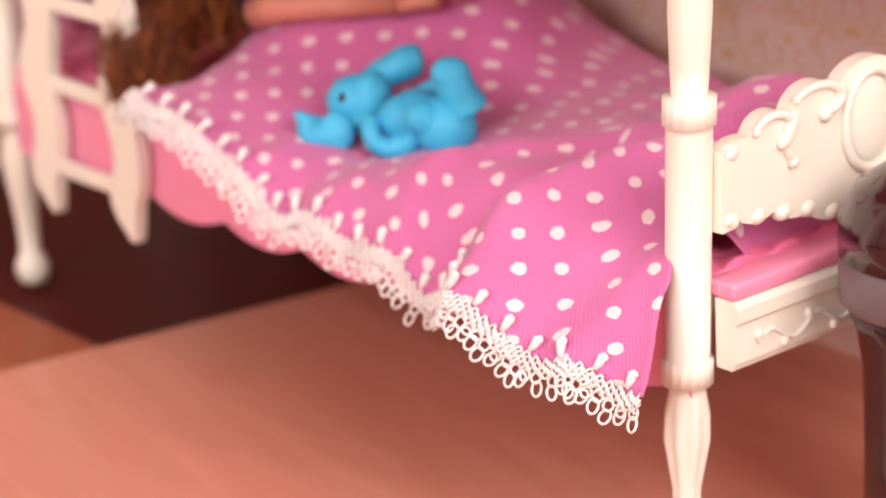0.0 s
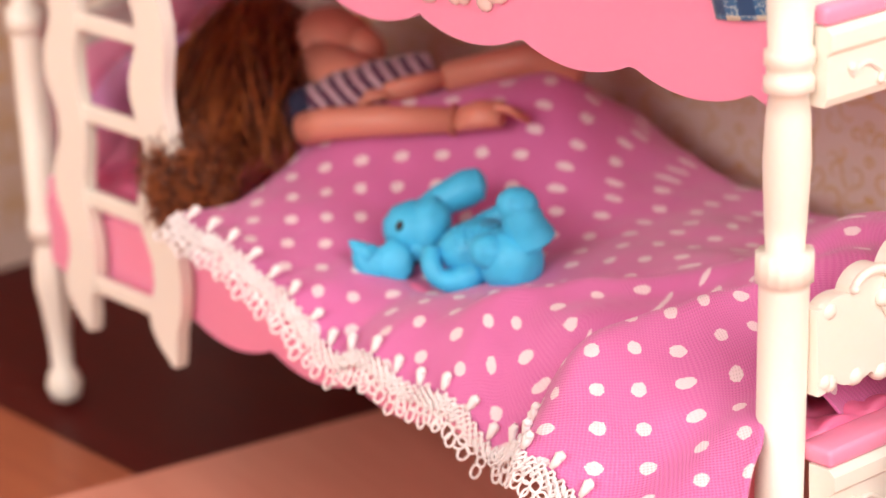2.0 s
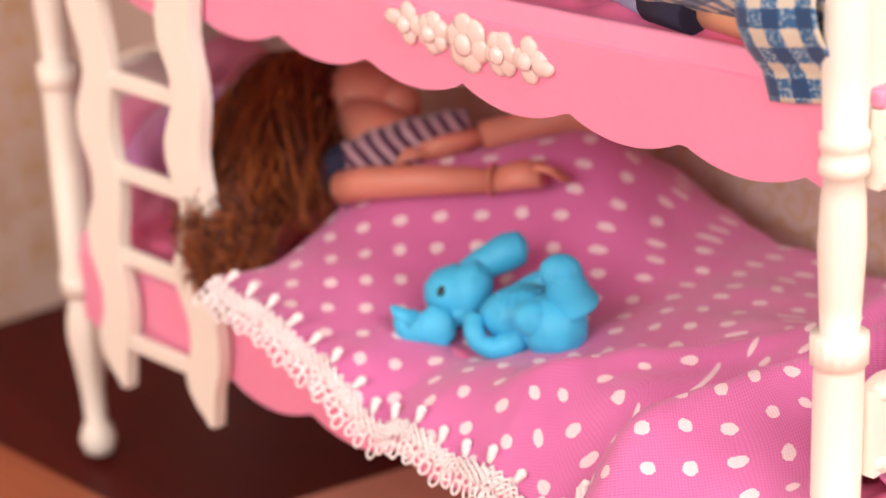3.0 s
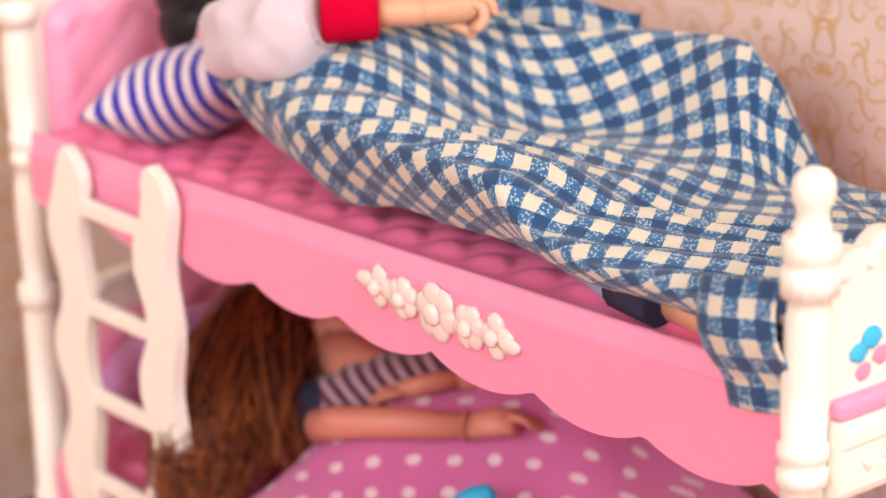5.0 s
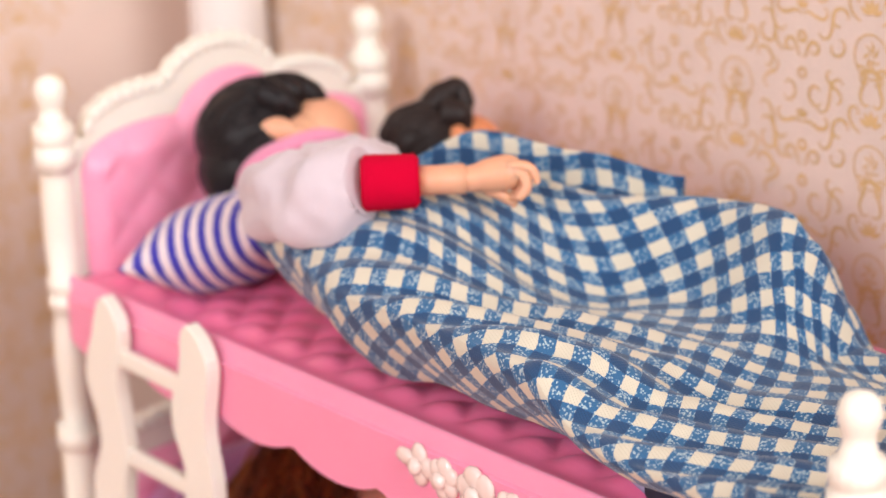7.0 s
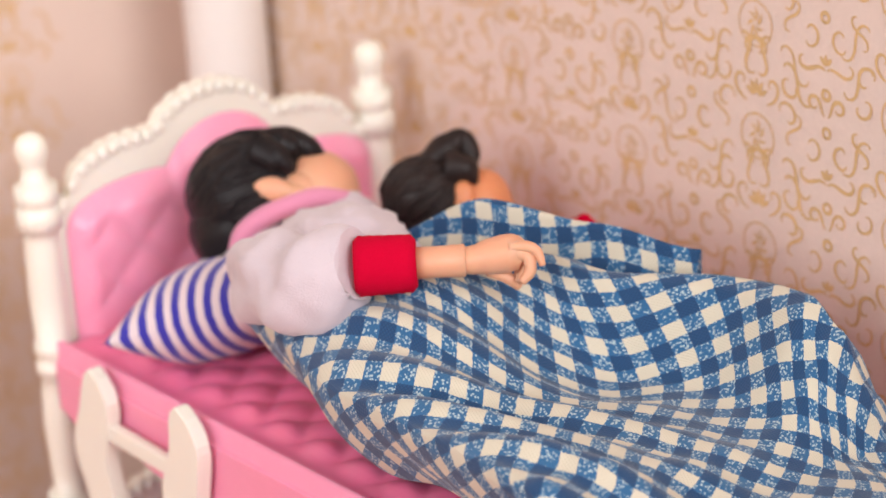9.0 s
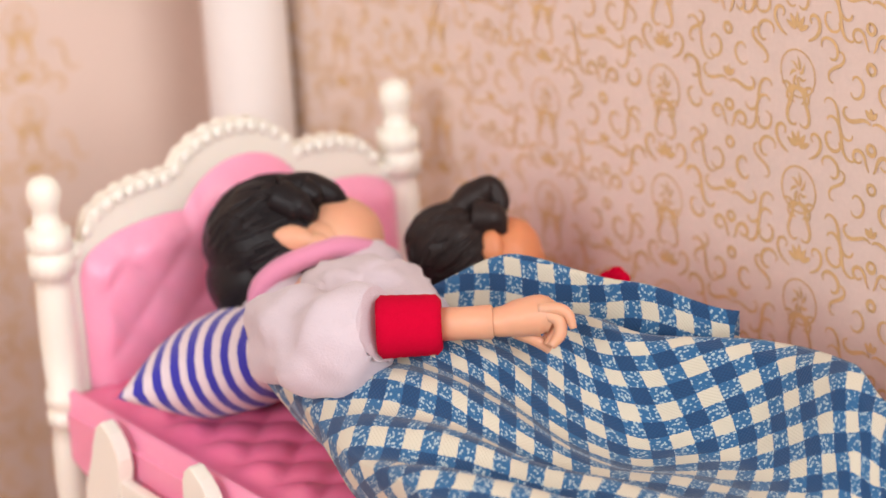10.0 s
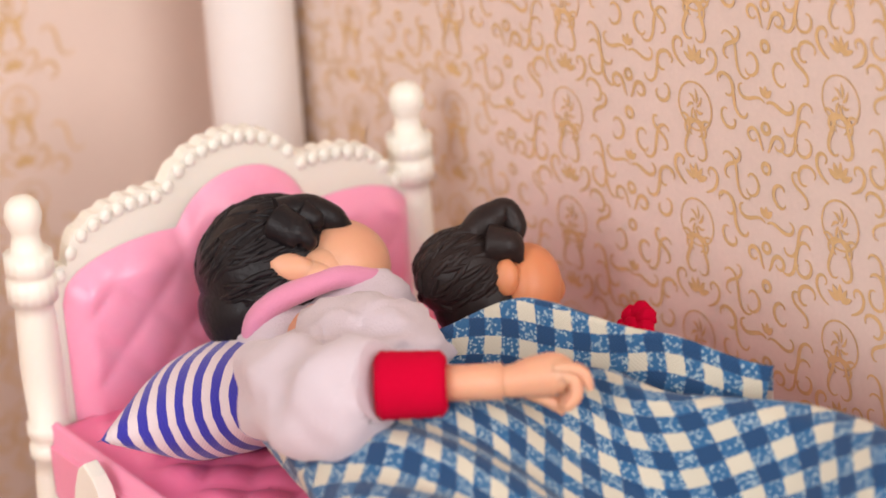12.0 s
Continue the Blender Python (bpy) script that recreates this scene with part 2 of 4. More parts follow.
def add_ball(bm, centre, radii, mat=0, seg=20, rough=0.0, turn=None):
    r = bmesh.ops.create_uvsphere(bm, u_segments=seg, v_segments=max(6, seg * 2 // 3), radius=1.0)
    for v in r["verts"]:
        p = v.co.copy()
        k = 1.0 + (rough * noise.noise(p * 3.0 + Vector(centre) * 90) if rough else 0.0)
        p = Vector((p.x * radii[0] * k, p.y * radii[1] * k, p.z * radii[2] * k))
        if turn is not None:
            p = turn @ p
        v.co = p + Vector(centre)
    for f in {f for v in r["verts"] for f in v.link_faces}:
        f.material_index, f.smooth = mat, True
    return bm


def add_tube(bm, pts, radii, sides=8, mat=0, closed=False, caps=True, flat=1.0):
    """A round tube along points; radii a number or one for each point."""
    pts = [Vector(p) for p in pts]
    n = len(pts)
    if isinstance(radii, (int, float)):
        radii = [radii] * n
    rings, side = [], None
    for i, p in enumerate(pts):
        a = pts[(i - 1) % n] if closed or i else p
        b = pts[(i + 1) % n] if closed or i < n - 1 else p
        d = (b - a).normalized() if (b - a).length > 1e-9 else Vector((0, 0, 1))
        if side is None:
            side = d.orthogonal().normalized()
        side = (side - d * side.dot(d))
        side = side.normalized() if side.length > 1e-9 else d.orthogonal().normalized()
        up = d.cross(side)
        rings.append([bm.verts.new(p + (side * math.cos(q) + up * math.sin(q) * flat) * radii[i]) for q in (2 * math.pi * k / sides for k in range(sides))])
    for i in range(n if closed else n - 1):
        r0, r1 = rings[i], rings[(i + 1) % n]
        for k in range(sides):
            f = bm.faces.new((r0[k], r0[(k + 1) % sides], r1[(k + 1) % sides], r1[k]))
            f.material_index, f.smooth = mat, True
    if caps and not closed:
        for r in (rings[0], rings[-1]):
            f = bm.faces.new(r)
            f.material_index = mat
    return bm


def refine(pts, radii, n):
    """The same path with n points to each stretch, rounded off."""
    out, rad = [], []
    m = len(pts)
    for i in range(m - 1):
        p0, p1, p2, p3 = (Vector(pts[max(0, min(m - 1, k))]) for k in (i - 1, i, i + 1, i + 2))
        for k in range(n + (i == m - 2)):
            t = k / n
            out.append(0.5 * ((2 * p1) + (p2 - p0) * t + (2 * p0 - 5 * p1 + 4 * p2 - p3) * t * t + (3 * p1 - p0 - 3 * p2 + p3) * t ** 3))
            rad.append(radii[i] + (radii[i + 1] - radii[i]) * (t * t * (3 - 2 * t)))
    return out, rad


def add_lathe(bm, profile, centre, sides=28, flute=None, mat=0):
    """Turned shape from (z, r); flute(z) gives the depth and number of grooves at a height."""
    rings = []
    for z, r in profile:
        ring = []
        for k in range(sides):
            q = 2 * math.pi * k / sides
            depth, count = flute(z) if flute else (0, 1)
            rr = r * (1 - depth * (0.5 + 0.5 * math.cos(q * count)))
            ring.append(bm.verts.new((centre[0] + rr * math.cos(q), centre[1] + rr * math.sin(q), centre[2] + z)))
        rings.append(ring)
    for a, b in zip(rings, rings[1:]):
        for k in range(sides):
            f = bm.faces.new((a[k], a[(k + 1) % sides], b[(k + 1) % sides], b[k]))
            f.smooth, f.material_index = True, mat
    bm.faces.new(rings[0]).material_index = mat
    bm.faces.new(rings[-1]).material_index = mat
    return bm


def add_sheet(bm, place, nu, nv, uvs=None, mat=0, thick=0.0):
    """A grid sheet; place(i/nu, j/nv) gives each point, uvs the cloth coordinates."""
    lay = bm.loops.layers.uv.get("cloth") or bm.loops.layers.uv.new("cloth")
    grid = [[Vector(place(i / nu, j / nv)) for j in range(nv + 1)] for i in range(nu + 1)]
    us = [[(0.0, 0.0)] * (nv + 1) for _ in range(nu + 1)]
    for i in range(nu + 1):
        for j in range(nv + 1):
            if uvs:
                us[i][j] = uvs(i / nu, j / nv)
            else:
                u = us[i - 1][j][0] + (grid[i][j] - grid[i - 1][j]).length if i else 0.0
                v = us[i][j - 1][1] + (grid[i][j] - grid[i][j - 1]).length if j else 0.0
                us[i][j] = (u, v)
    vs = [[bm.verts.new(p) for p in row] for row in grid]
    for i in range(nu):
        for j in range(nv):
            ids = ((i, j), (i + 1, j), (i + 1, j + 1), (i, j + 1))
            f = bm.faces.new([vs[a][b] for a, b in ids])
            f.smooth, f.material_index = True, mat
            for loop, (a, b) in zip(f.loops, ids):
                loop[lay].uv = us[a][b]
    return bm


def solid(ob, thickness, offset=-1.0):
    md = ob.modifiers.new("thickness", "SOLIDIFY")
    md.thickness, md.offset = thickness, offset
    return ob


def outline_slab(bm, outer, depth, axis="x", at=0.0, mat=0):
    """A slab from an outline of (a, z) pairs, extruded by depth along x or y."""
    def co(a, z, d):
        return (at + d, a, z) if axis == "x" else (a, at + d, z)
    front = [bm.verts.new(co(a, z, 0)) for a, z in outer]
    back = [bm.verts.new(co(a, z, depth)) for a, z in outer]
    n = len(outer)
    faces = [bm.faces.new(front), bm.faces.new(list(reversed(back)))]
    for k in range(n):
        faces.append(bm.faces.new((front[k], back[k], back[(k + 1) % n], front[(k + 1) % n])))
    for f in faces:
        f.material_index = mat
    return bm


def step(x, a, b):
    t = min(1.0, max(0.0, (x - a) / (b - a)))
    return t * t * (3 - 2 * t)


def along(x, pairs):
    """Smooth value from a few (x, value) pairs."""
    for (x0, v0), (x1, v1) in zip(pairs, pairs[1:]):
        if x <= x1:
            return v0 + (v1 - v0) * step(x, x0, x1)
    return pairs[-1][1]


# ---------------------------------------------------------------- setting
WALL_Y, WALL_X = 0.131, -0.129
bm = bmesh.new()
add_box(bm, (-1.3, -2.1, -0.03), (2.1, 1.3, -0.0012))
tagged(part("floor", bm, FLOOR_DARK), "dark maroon wood-print floor sheet under the toy bed", "floor", kind="structure")
bm = bmesh.new()
add_box(bm, (-0.3, -0.6, -0.0012), (0.4, -0.018, 0.0), bevel=0.0003)
tagged(part("floor_panel_orange", bm, FLOOR_ORANGE), "orange-brown wood-print floor panel", "floor panel", kind="structure")
bm = bmesh.new()
add_box(bm, (0, -0.75, -0.001), (1.0, 0.3, 0.0006), bevel=0.0003)
ob = part("floor_panel_pale", bm, FLOOR_PALE)
ob.matrix_world = pose(0.0715, 0.0, 0.0, 0, 0, -9.2)
tagged(ob, "pale pinkish wood-print floor board lying over the dark floor", "floor panel", kind="structure")

bm = bmesh.new()
add_box(bm, (WALL_X - 0.02, WALL_Y, -0.001), (0.75, WALL_Y + 0.012, 0.62))
wall_back = tagged(part("wall_north", bm, WALLPAPER), "rose-beige toy-room wall papered with gold scrolls", "wall", kind="structure")
bm = bmesh.new()
add_box(bm, (WALL_X - 0.012, -0.45, -0.001), (WALL_X, WALL_Y, 0.62))
wall_left = tagged(part("wall_west", bm, WALLPAPER), "rose-beige toy-room side wall papered with gold scrolls", "wall", kind="structure")
bm = bmesh.new()
add_lathe(bm, [(0, 0.0145), (0.012, 0.0145), (0.014, 0.0138), (0.03, 0.013), (0.6, 0.013), (0.61, 0.0145), (0.62, 0.0145)], (-0.083, WALL_Y - 0.0145, 0.0), 40)
tagged(part("column", bm, COLUMN), "glossy white round column standing against the papered wall", "column", kind="structure")


def curl(a, z, heading, length, bends, wide, mirror=True):
    """A tapering scroll line; bends are (share, degrees turned for its full length at that curvature)."""
    pts, q, n = [], radians(heading), 26
    for k in range(n + 1):
        f = k / n
        pts.append((a, z, 0.00025 + wide * math.sin(math.pi * (0.08 + 0.88 * f)) ** 0.8))
        q += radians(linear_pairs(f, bends)) / n
        a, z = a + math.cos(q) * length / n, z + math.sin(q) * length / n
    return [pts] + ([[(-p, r, w) for p, r, w in pts]] if mirror else [])


def linear_pairs(x, pairs):
    for (x0, v0), (x1, v1) in zip(pairs, pairs[1:]):
        if x <= x1:
            return v0 + (v1 - v0) * (x - x0) / (x1 - x0)
    return pairs[-1][1]


S_BEND = [(0, 760), (0.3, 260), (0.5, 0), (0.7, -260), (1, -760)]
C_BEND = [(0, 640), (0.3, 260), (0.7, 220), (1, 640)]
HOOK = [(0, 60), (0.5, 220), (1, 760)]


def crescent_column():
    """Crescents, crowns and crossed scrolls, symmetric about a = 0."""
    out = []
    out += curl(0.0, -0.0140, 0, 0.012, [(0, 330), (0.6, 400), (1, 420)], 0.0010)
    out += curl(0.0, 0.0040, 0, 0.012, [(0, -330), (0.6, -400), (1, -420)], 0.0010)
    out += curl(0.0005, 0.0105, 60, 0.017, [(0, -420), (0.4, 60), (1, 620)], 0.0010)
    out += curl(0.0010, -0.0060, 40, 0.018, [(0, 300), (0.4, -380), (1, -560)], 0.0010)
    for k in range(3):
        q = radians(90 + (k - 1) * 42)
        out.append([(0.0005 * math.cos(q) + 0.0034 * f * math.cos(q), 0.0125 + 0.0040 * f * math.sin(q), 0.0017 * math.sin(math.pi * (0.12 + 0.8 * f))) for f in (j / 5 for j in range(6))])
    out += curl(0.0085, 0.0050, 250, 0.024, S_BEND, 0.0010)
    out += curl(0.0085, -0.0175, 80, 0.017, C_BEND, 0.0009)
    out += curl(0.0150, 0.0010, 200, 0.016, C_BEND, 0.0009)
    out += curl(0.0145, -0.0090, 140, 0.018, S_BEND, 0.0009)
    return out


def medallion_column():
    """Leafy oval medallions with scrolls on both sides, symmetric about a = 0."""
    out = []
    for r, w in ((0.0088, 0.0006),):
        out.append([(r * 0.92 * math.cos(q), 0.95 * r * math.sin(q), w) for q in (2 * math.pi * k / 28 for k in range(29))])
    for k in range(7):
        q = 2 * math.pi * k / 7
        out.append([((0.0012 + 0.0042 * f) * math.cos(q + 0.7 * f) * 0.75, (0.0012 + 0.0042 * f) * math.sin(q + 0.7 * f) * 1.15, 0.0010 * math.sin(math.pi * (0.15 + 0.8 * f))) for f in (j / 5 for j in range(6))])
    for k in range(5):
        q = radians(90 + (k - 2) * 32)
        out.append([((0.001 + 0.0050 * f) * math.cos(q), 0.0150 + (0.001 + 0.0056 * f) * math.sin(q), 0.0018 * math.sin(math.pi * (0.1 + 0.85 * f))) for f in (j / 5 for j in range(6))])
    out += curl(0.0072, -0.0050, 100, 0.022, S_BEND, 0.0011)
    out += curl(0.0030, -0.0105, -20, 0.018, C_BEND, 0.0010)
    out += curl(0.0050, 0.0125, 20, 0.018, HOOK, 0.0010)
    out += curl(0.0135, -0.0130, 90, 0.024, [(0, -700), (0.35, -150), (0.65, 150), (1, 700)], 0.0010)
    out += curl(0.0150, 0.0090, 300, 0.018, C_BEND, 0.0010)
    return out


def add_ribbon(bm, pts, place, mat):
    prev = None
    for i, (a, z, w) in enumerate(pts):
        a0, z0, _ = pts[max(0, i - 1)]
        a1, z1, _ = pts[min(len(pts) - 1, i + 1)]
        d = Vector((a1 - a0, z1 - z0))
        d = d.normalized() if d.length else Vector((1, 0))
        nx, nz = -d.y * w / 2, d.x * w / 2
        pair = (bm.verts.new(place(a + nx, z + nz)), bm.verts.new(place(a - nx, z - nz)))
        if prev:
            bm.faces.new((prev[0], prev[1], pair[1], pair[0])).material_index = mat
        prev = pair


def paper_print(name, place, a_lo, a_hi, parent):
    bm = bmesh.new()
    pa, pz = 0.0250, 0.0300
    rng = random.Random(21)
    kinds = (medallion_column(), crescent_column())
    for i in range(int((a_hi - a_lo) / pa)):
        for j in range(16):
            ca, cz = a_lo + pa * (i + 0.5), 0.012 + pz * j + (pz / 2 if i % 4 == 2 else 0)
            for pts in kinds[i % 2]:
                k = rng.uniform(0.7, 0.95)
                lift = rng.uniform(0.0, 0.00012)
                add_ribbon(bm, [(ca + a * 0.74, cz + z * 0.72, w * k) for a, z, w in pts], lambda a, z: place(a, z, lift), 0)
    ob = part(name, bm, [GOLD], parent, "flat gold scrollwork printed on the paper")
    ob["kind"] = "stuff"
    return ob


paper_print("scroll_print", lambda a, z, lift: (a, WALL_Y - 0.0002 - lift, z), -0.115, 0.45, wall_back)
paper_print("scroll_print", lambda a, z, lift: (WALL_X + 0.0002 + lift, a, z), -0.40, 0.09, wall_left)

# added unseen shell: plain walls and ceiling bounce light, two openings for the lamps
def shell_wall(name, axis, at, lo, hi, gap, label):
    bm = bmesh.new()
    z0, z1 = -0.03, 2.3
    a0, a1, b0, b1 = gap if gap else (lo, lo, z0, z0)
    pieces = [(lo, a0, z0, z1), (a1, hi, z0, z1), (a0, a1, z0, b0), (a0, a1, b1, z1)] if gap else [(lo, hi, z0, z1)]
    for p, q, r, s in pieces:
        if axis == "x":
            add_box(bm, (at, p, r), (at + 0.1, q, s))
        else:
            add_box(bm, (p, at, r), (q, at + 0.1, s))
    tagged(part(name, bm, PLASTER), label, "wall", kind="structure")


shell_wall("wall_shell_south", "y", -2.1, -1.3, 2.1, (0.15, 1.65, 0.55, 1.65), "added unseen off-white wall with an opening for a soft lamp")
shell_wall("wall_shell_east", "x", 2.0, -2.0, 1.2, (-0.75, 0.45, 0.55, 1.85), "added unseen off-white wall with an opening for a soft lamp")
shell_wall("wall_shell_north", "y", 1.2, -1.3, 2.1, None, "added unseen plain off-white wall")
shell_wall("wall_shell_west", "x", -1.3, -2.0, 1.2, None, "added unseen plain off-white wall")
bm = bmesh.new()
add_box(bm, (-1.3, -2.1, 2.3), (2.1, 1.3, 2.35))
tagged(part("ceiling", bm, PLASTER), "added unseen plain off-white ceiling", "ceiling", kind="structure")

# ---------------------------------------------------------------- bunk bed
L, W = 0.32, 0.1135
bed = thing("bunk_bed", "pink and ivory plastic toy bunk bed with turned posts", "bunk bed")


def rim_u(x):
    return 0.1785 + 0.022 * (x - 0.085)


def rim_l(x):
    return 0.0765


POST = [(0.0, 0.002), (0.0015, 0.0046), (0.0055, 0.0058), (0.0095, 0.0048), (0.0118, 0.0034), (0.022, 0.0038), (0.032, 0.005), (0.040, 0.0062), (0.046, 0.0060),
        (0.052, 0.0048), (0.0548, 0.0042), (0.055, 0.0066), (0.0617, 0.0066), (0.0618, 0.0056), (0.12, 0.0057), (0.1215, 0.0057), (0.1218, 0.0067), (0.1288, 0.0067), (0.129, 0.0044),
        (0.136, 0.0048), (0.150, 0.0054), (0.160, 0.0050), (0.1655, 0.0043), (0.166, 0.0056), (0.169, 0.0056), (0.1695, 0.0050), (0.1715, 0.0050), (0.172, 0.0056), (0.175, 0.0056),
        (0.1755, 0.0048), (0.190, 0.0054), (0.205, 0.0050), (0.2085, 0.0046), (0.2088, 0.0064), (0.2145, 0.0064), (0.2148, 0.0056), (0.2162, 0.0056), (0.2165, 0.0062), (0.2215, 0.0062),
        (0.2218, 0.0042), (0.2262, 0.0034), (0.2275, 0.0036), (0.229, 0.0043), (0.2315, 0.0047), (0.234, 0.0042), (0.2355, 0.003), (0.2363, 0.001)]


def flutes(z):
    if 0.014 < z < 0.053:
        return 0.16 * math.sin(math.pi * (z - 0.014) / 0.039), 8
    for a, b in ((0.0549, 0.0618), (0.1217, 0.1289), (0.2087, 0.2146), (0.2164, 0.2216)):
        if a < z < b:
            return 0.07, 16
    return 0.0, 1


FOOT_POST = [(z, r) if z < 0.014 else (z - 0.006 * step(z, 0.014, 0.04), r) for z, r in POST]


def foot_flutes(z):
    return flutes(z + 0.006 * step(z, 0.014, 0.034))


for px, py in ((0, 0), (0, W), (L, 0), (L, W)):
    bm = bmesh.new()
    if px:
        add_lathe(bm, FOOT_POST, (0.0, 0.0, 0.0), 48, foot_flutes)
        for v in bm.verts:
            v.co += Vector((0.3085 + 0.046 * v.co.z, py, 0.0))
    else:
        add_lathe(bm, POST, (px, py, 0.0), 48, flutes)
    part("post", bm, WHITE, bed, "turned ivory post with beaded rings and ball finial")


def deck(name, rim, phase, drop):
    bm = bmesh.new()
    x0, x1, n = 0.005, L - 0.005, 120
    base = [(x0 + (x1 - x0) * k / n) for k in range(n + 1)]

    def low(x):
        return rim(0.15) - drop - 0.0046 * abs(math.sin(math.pi * (x - phase) / 0.038)) ** 0.75

    for y0, y1, d in ((-0.0028, 0.0, -1), (W, W + 0.0028, 1)):
        rows = []
        for x in base:
            yo = y0 if d < 0 else y1
            yi = y1 if d < 0 else y0
            z = rim(x)
            rows.append([bm.verts.new(p) for p in ((x, yi, z), (x, yo + 0.0022 * -d, z), (x, yo + 0.0012 * -d, z - 0.0006), (x, yo + 0.0010 * -d, z - 0.0056), (x, yo, z - 0.0062), (x, yo, low(x)), (x, yi, low(x)))])
        for a, b in zip(rows, rows[1:]):
            for k in range(len(a)):
                f = bm.faces.new((a[k], b[k], b[(k + 1) % len(a)], a[(k + 1) % len(a)]))
                f.smooth = k in (1, 2)
    return part(name, bm, PINK_LIGHT, bed, "light pink rail with scalloped lower edge")


deck("side_rail", rim_u, 0.1557, 0.0217)
deck("side_rail", rim_l, 0.1195, 0.0272)


def mattress(name, rim, drop):
    """Quilted plastic deck between the rails."""
    bm = bmesh.new()

    def place(i, j):
        x, y = 0.006 + (L - 0.012) * i, 0.0 + W * j
        a, b = (x + y) / 0.017, (x - y) / 0.017
        puff = (abs(math.sin(math.pi * a)) * abs(math.sin(math.pi * b))) ** 0.45
        edge = step(min(y, W - y), 0.004, 0.010) * step(x, 0.008, 0.02)
        return (x, y, rim(x) - drop + 0.0026 * puff * edge)

    add_sheet(bm, place, 190, 74)
    ob = part(name, bm, PINK, bed, "quilted glossy pink moulded mattress")
    solid(ob, 0.004)
    return ob


mattress("mattress", rim_u, 0.0012)
mattress("mattress", rim_l, 0.0012)


def crest(y, ends, lobes):
    """Height of a three-lobed crest across the bed, ends to peak."""
    f = y / W
    z = ends
    for c, half, top in lobes:
        t = (f - c) / half
        if abs(t) < 1:
            z = max(z, ends + (top - ends) * math.sqrt(1 - t * t) ** 0.8)
    return z


HEAD_OUT = [(0.5, 0.2, 0.2375), (0.28, 0.2, 0.2285), (0.72, 0.2, 0.2255)]
HEAD_IN = [(0.52, 0.185, 0.2280), (0.28, 0.22, 0.2175), (0.77, 0.20, 0.2130)]


def headboard(base_z, shift):
    n = 90
    ys = [0.003 + (W - 0.006) * k / n for k in range(n + 1)]
    wav = lambda y: 0.0011 * abs(math.sin(math.pi * y / 0.0048))
    top = [(y, crest(y, 0.2155 - 0.03 * y, HEAD_OUT) + shift + wav(y)) for y in ys]
    bm = bmesh.new()
    outline_slab(bm, [(ys[0], base_z)] + top + [(ys[-1], base_z)], 0.0045, "x", -0.0022)
    board = part("headboard", bm, WHITE, bed, "ivory headboard with lobed beaded crest")
    for k in range(0, n, 3):
        y = ys[k]
        bm = bmesh.new()
        add_ball(bm, (0.0026, y, crest(y, 0.2155 - 0.03 * y, HEAD_OUT) + shift - 0.0016), (0.0008, 0.0017, 0.0019), 0, 10)
        part("bead", bm, WHITE, board)
    lo = base_z + 0.004
    bm = bmesh.new()

    def place(i, j):
        y = 0.0065 + (W - 0.010) * i
        z1 = crest(y, 0.2065 - 0.05 * y, HEAD_IN) + shift
        z = lo + (z1 - lo) * j
        edge = step(min(i, 1 - i), 0.0, 0.06) * step(1 - j, 0.0, 0.12)
        a, b = (y + z) / 0.019, (y - z) / 0.019
        puff = (abs(math.sin(math.pi * a)) * abs(math.sin(math.pi * b))) ** 0.5
        return (0.0026 + 0.0042 * edge ** 0.6 + 0.0013 * puff * edge, y, z)

    add_sheet(bm, place, 90, 44)
    part("headboard_pad", bm, PAD, board, "quilted glossy pink pad")


headboard(0.150, 0.0)
headboard(0.055, -0.103)


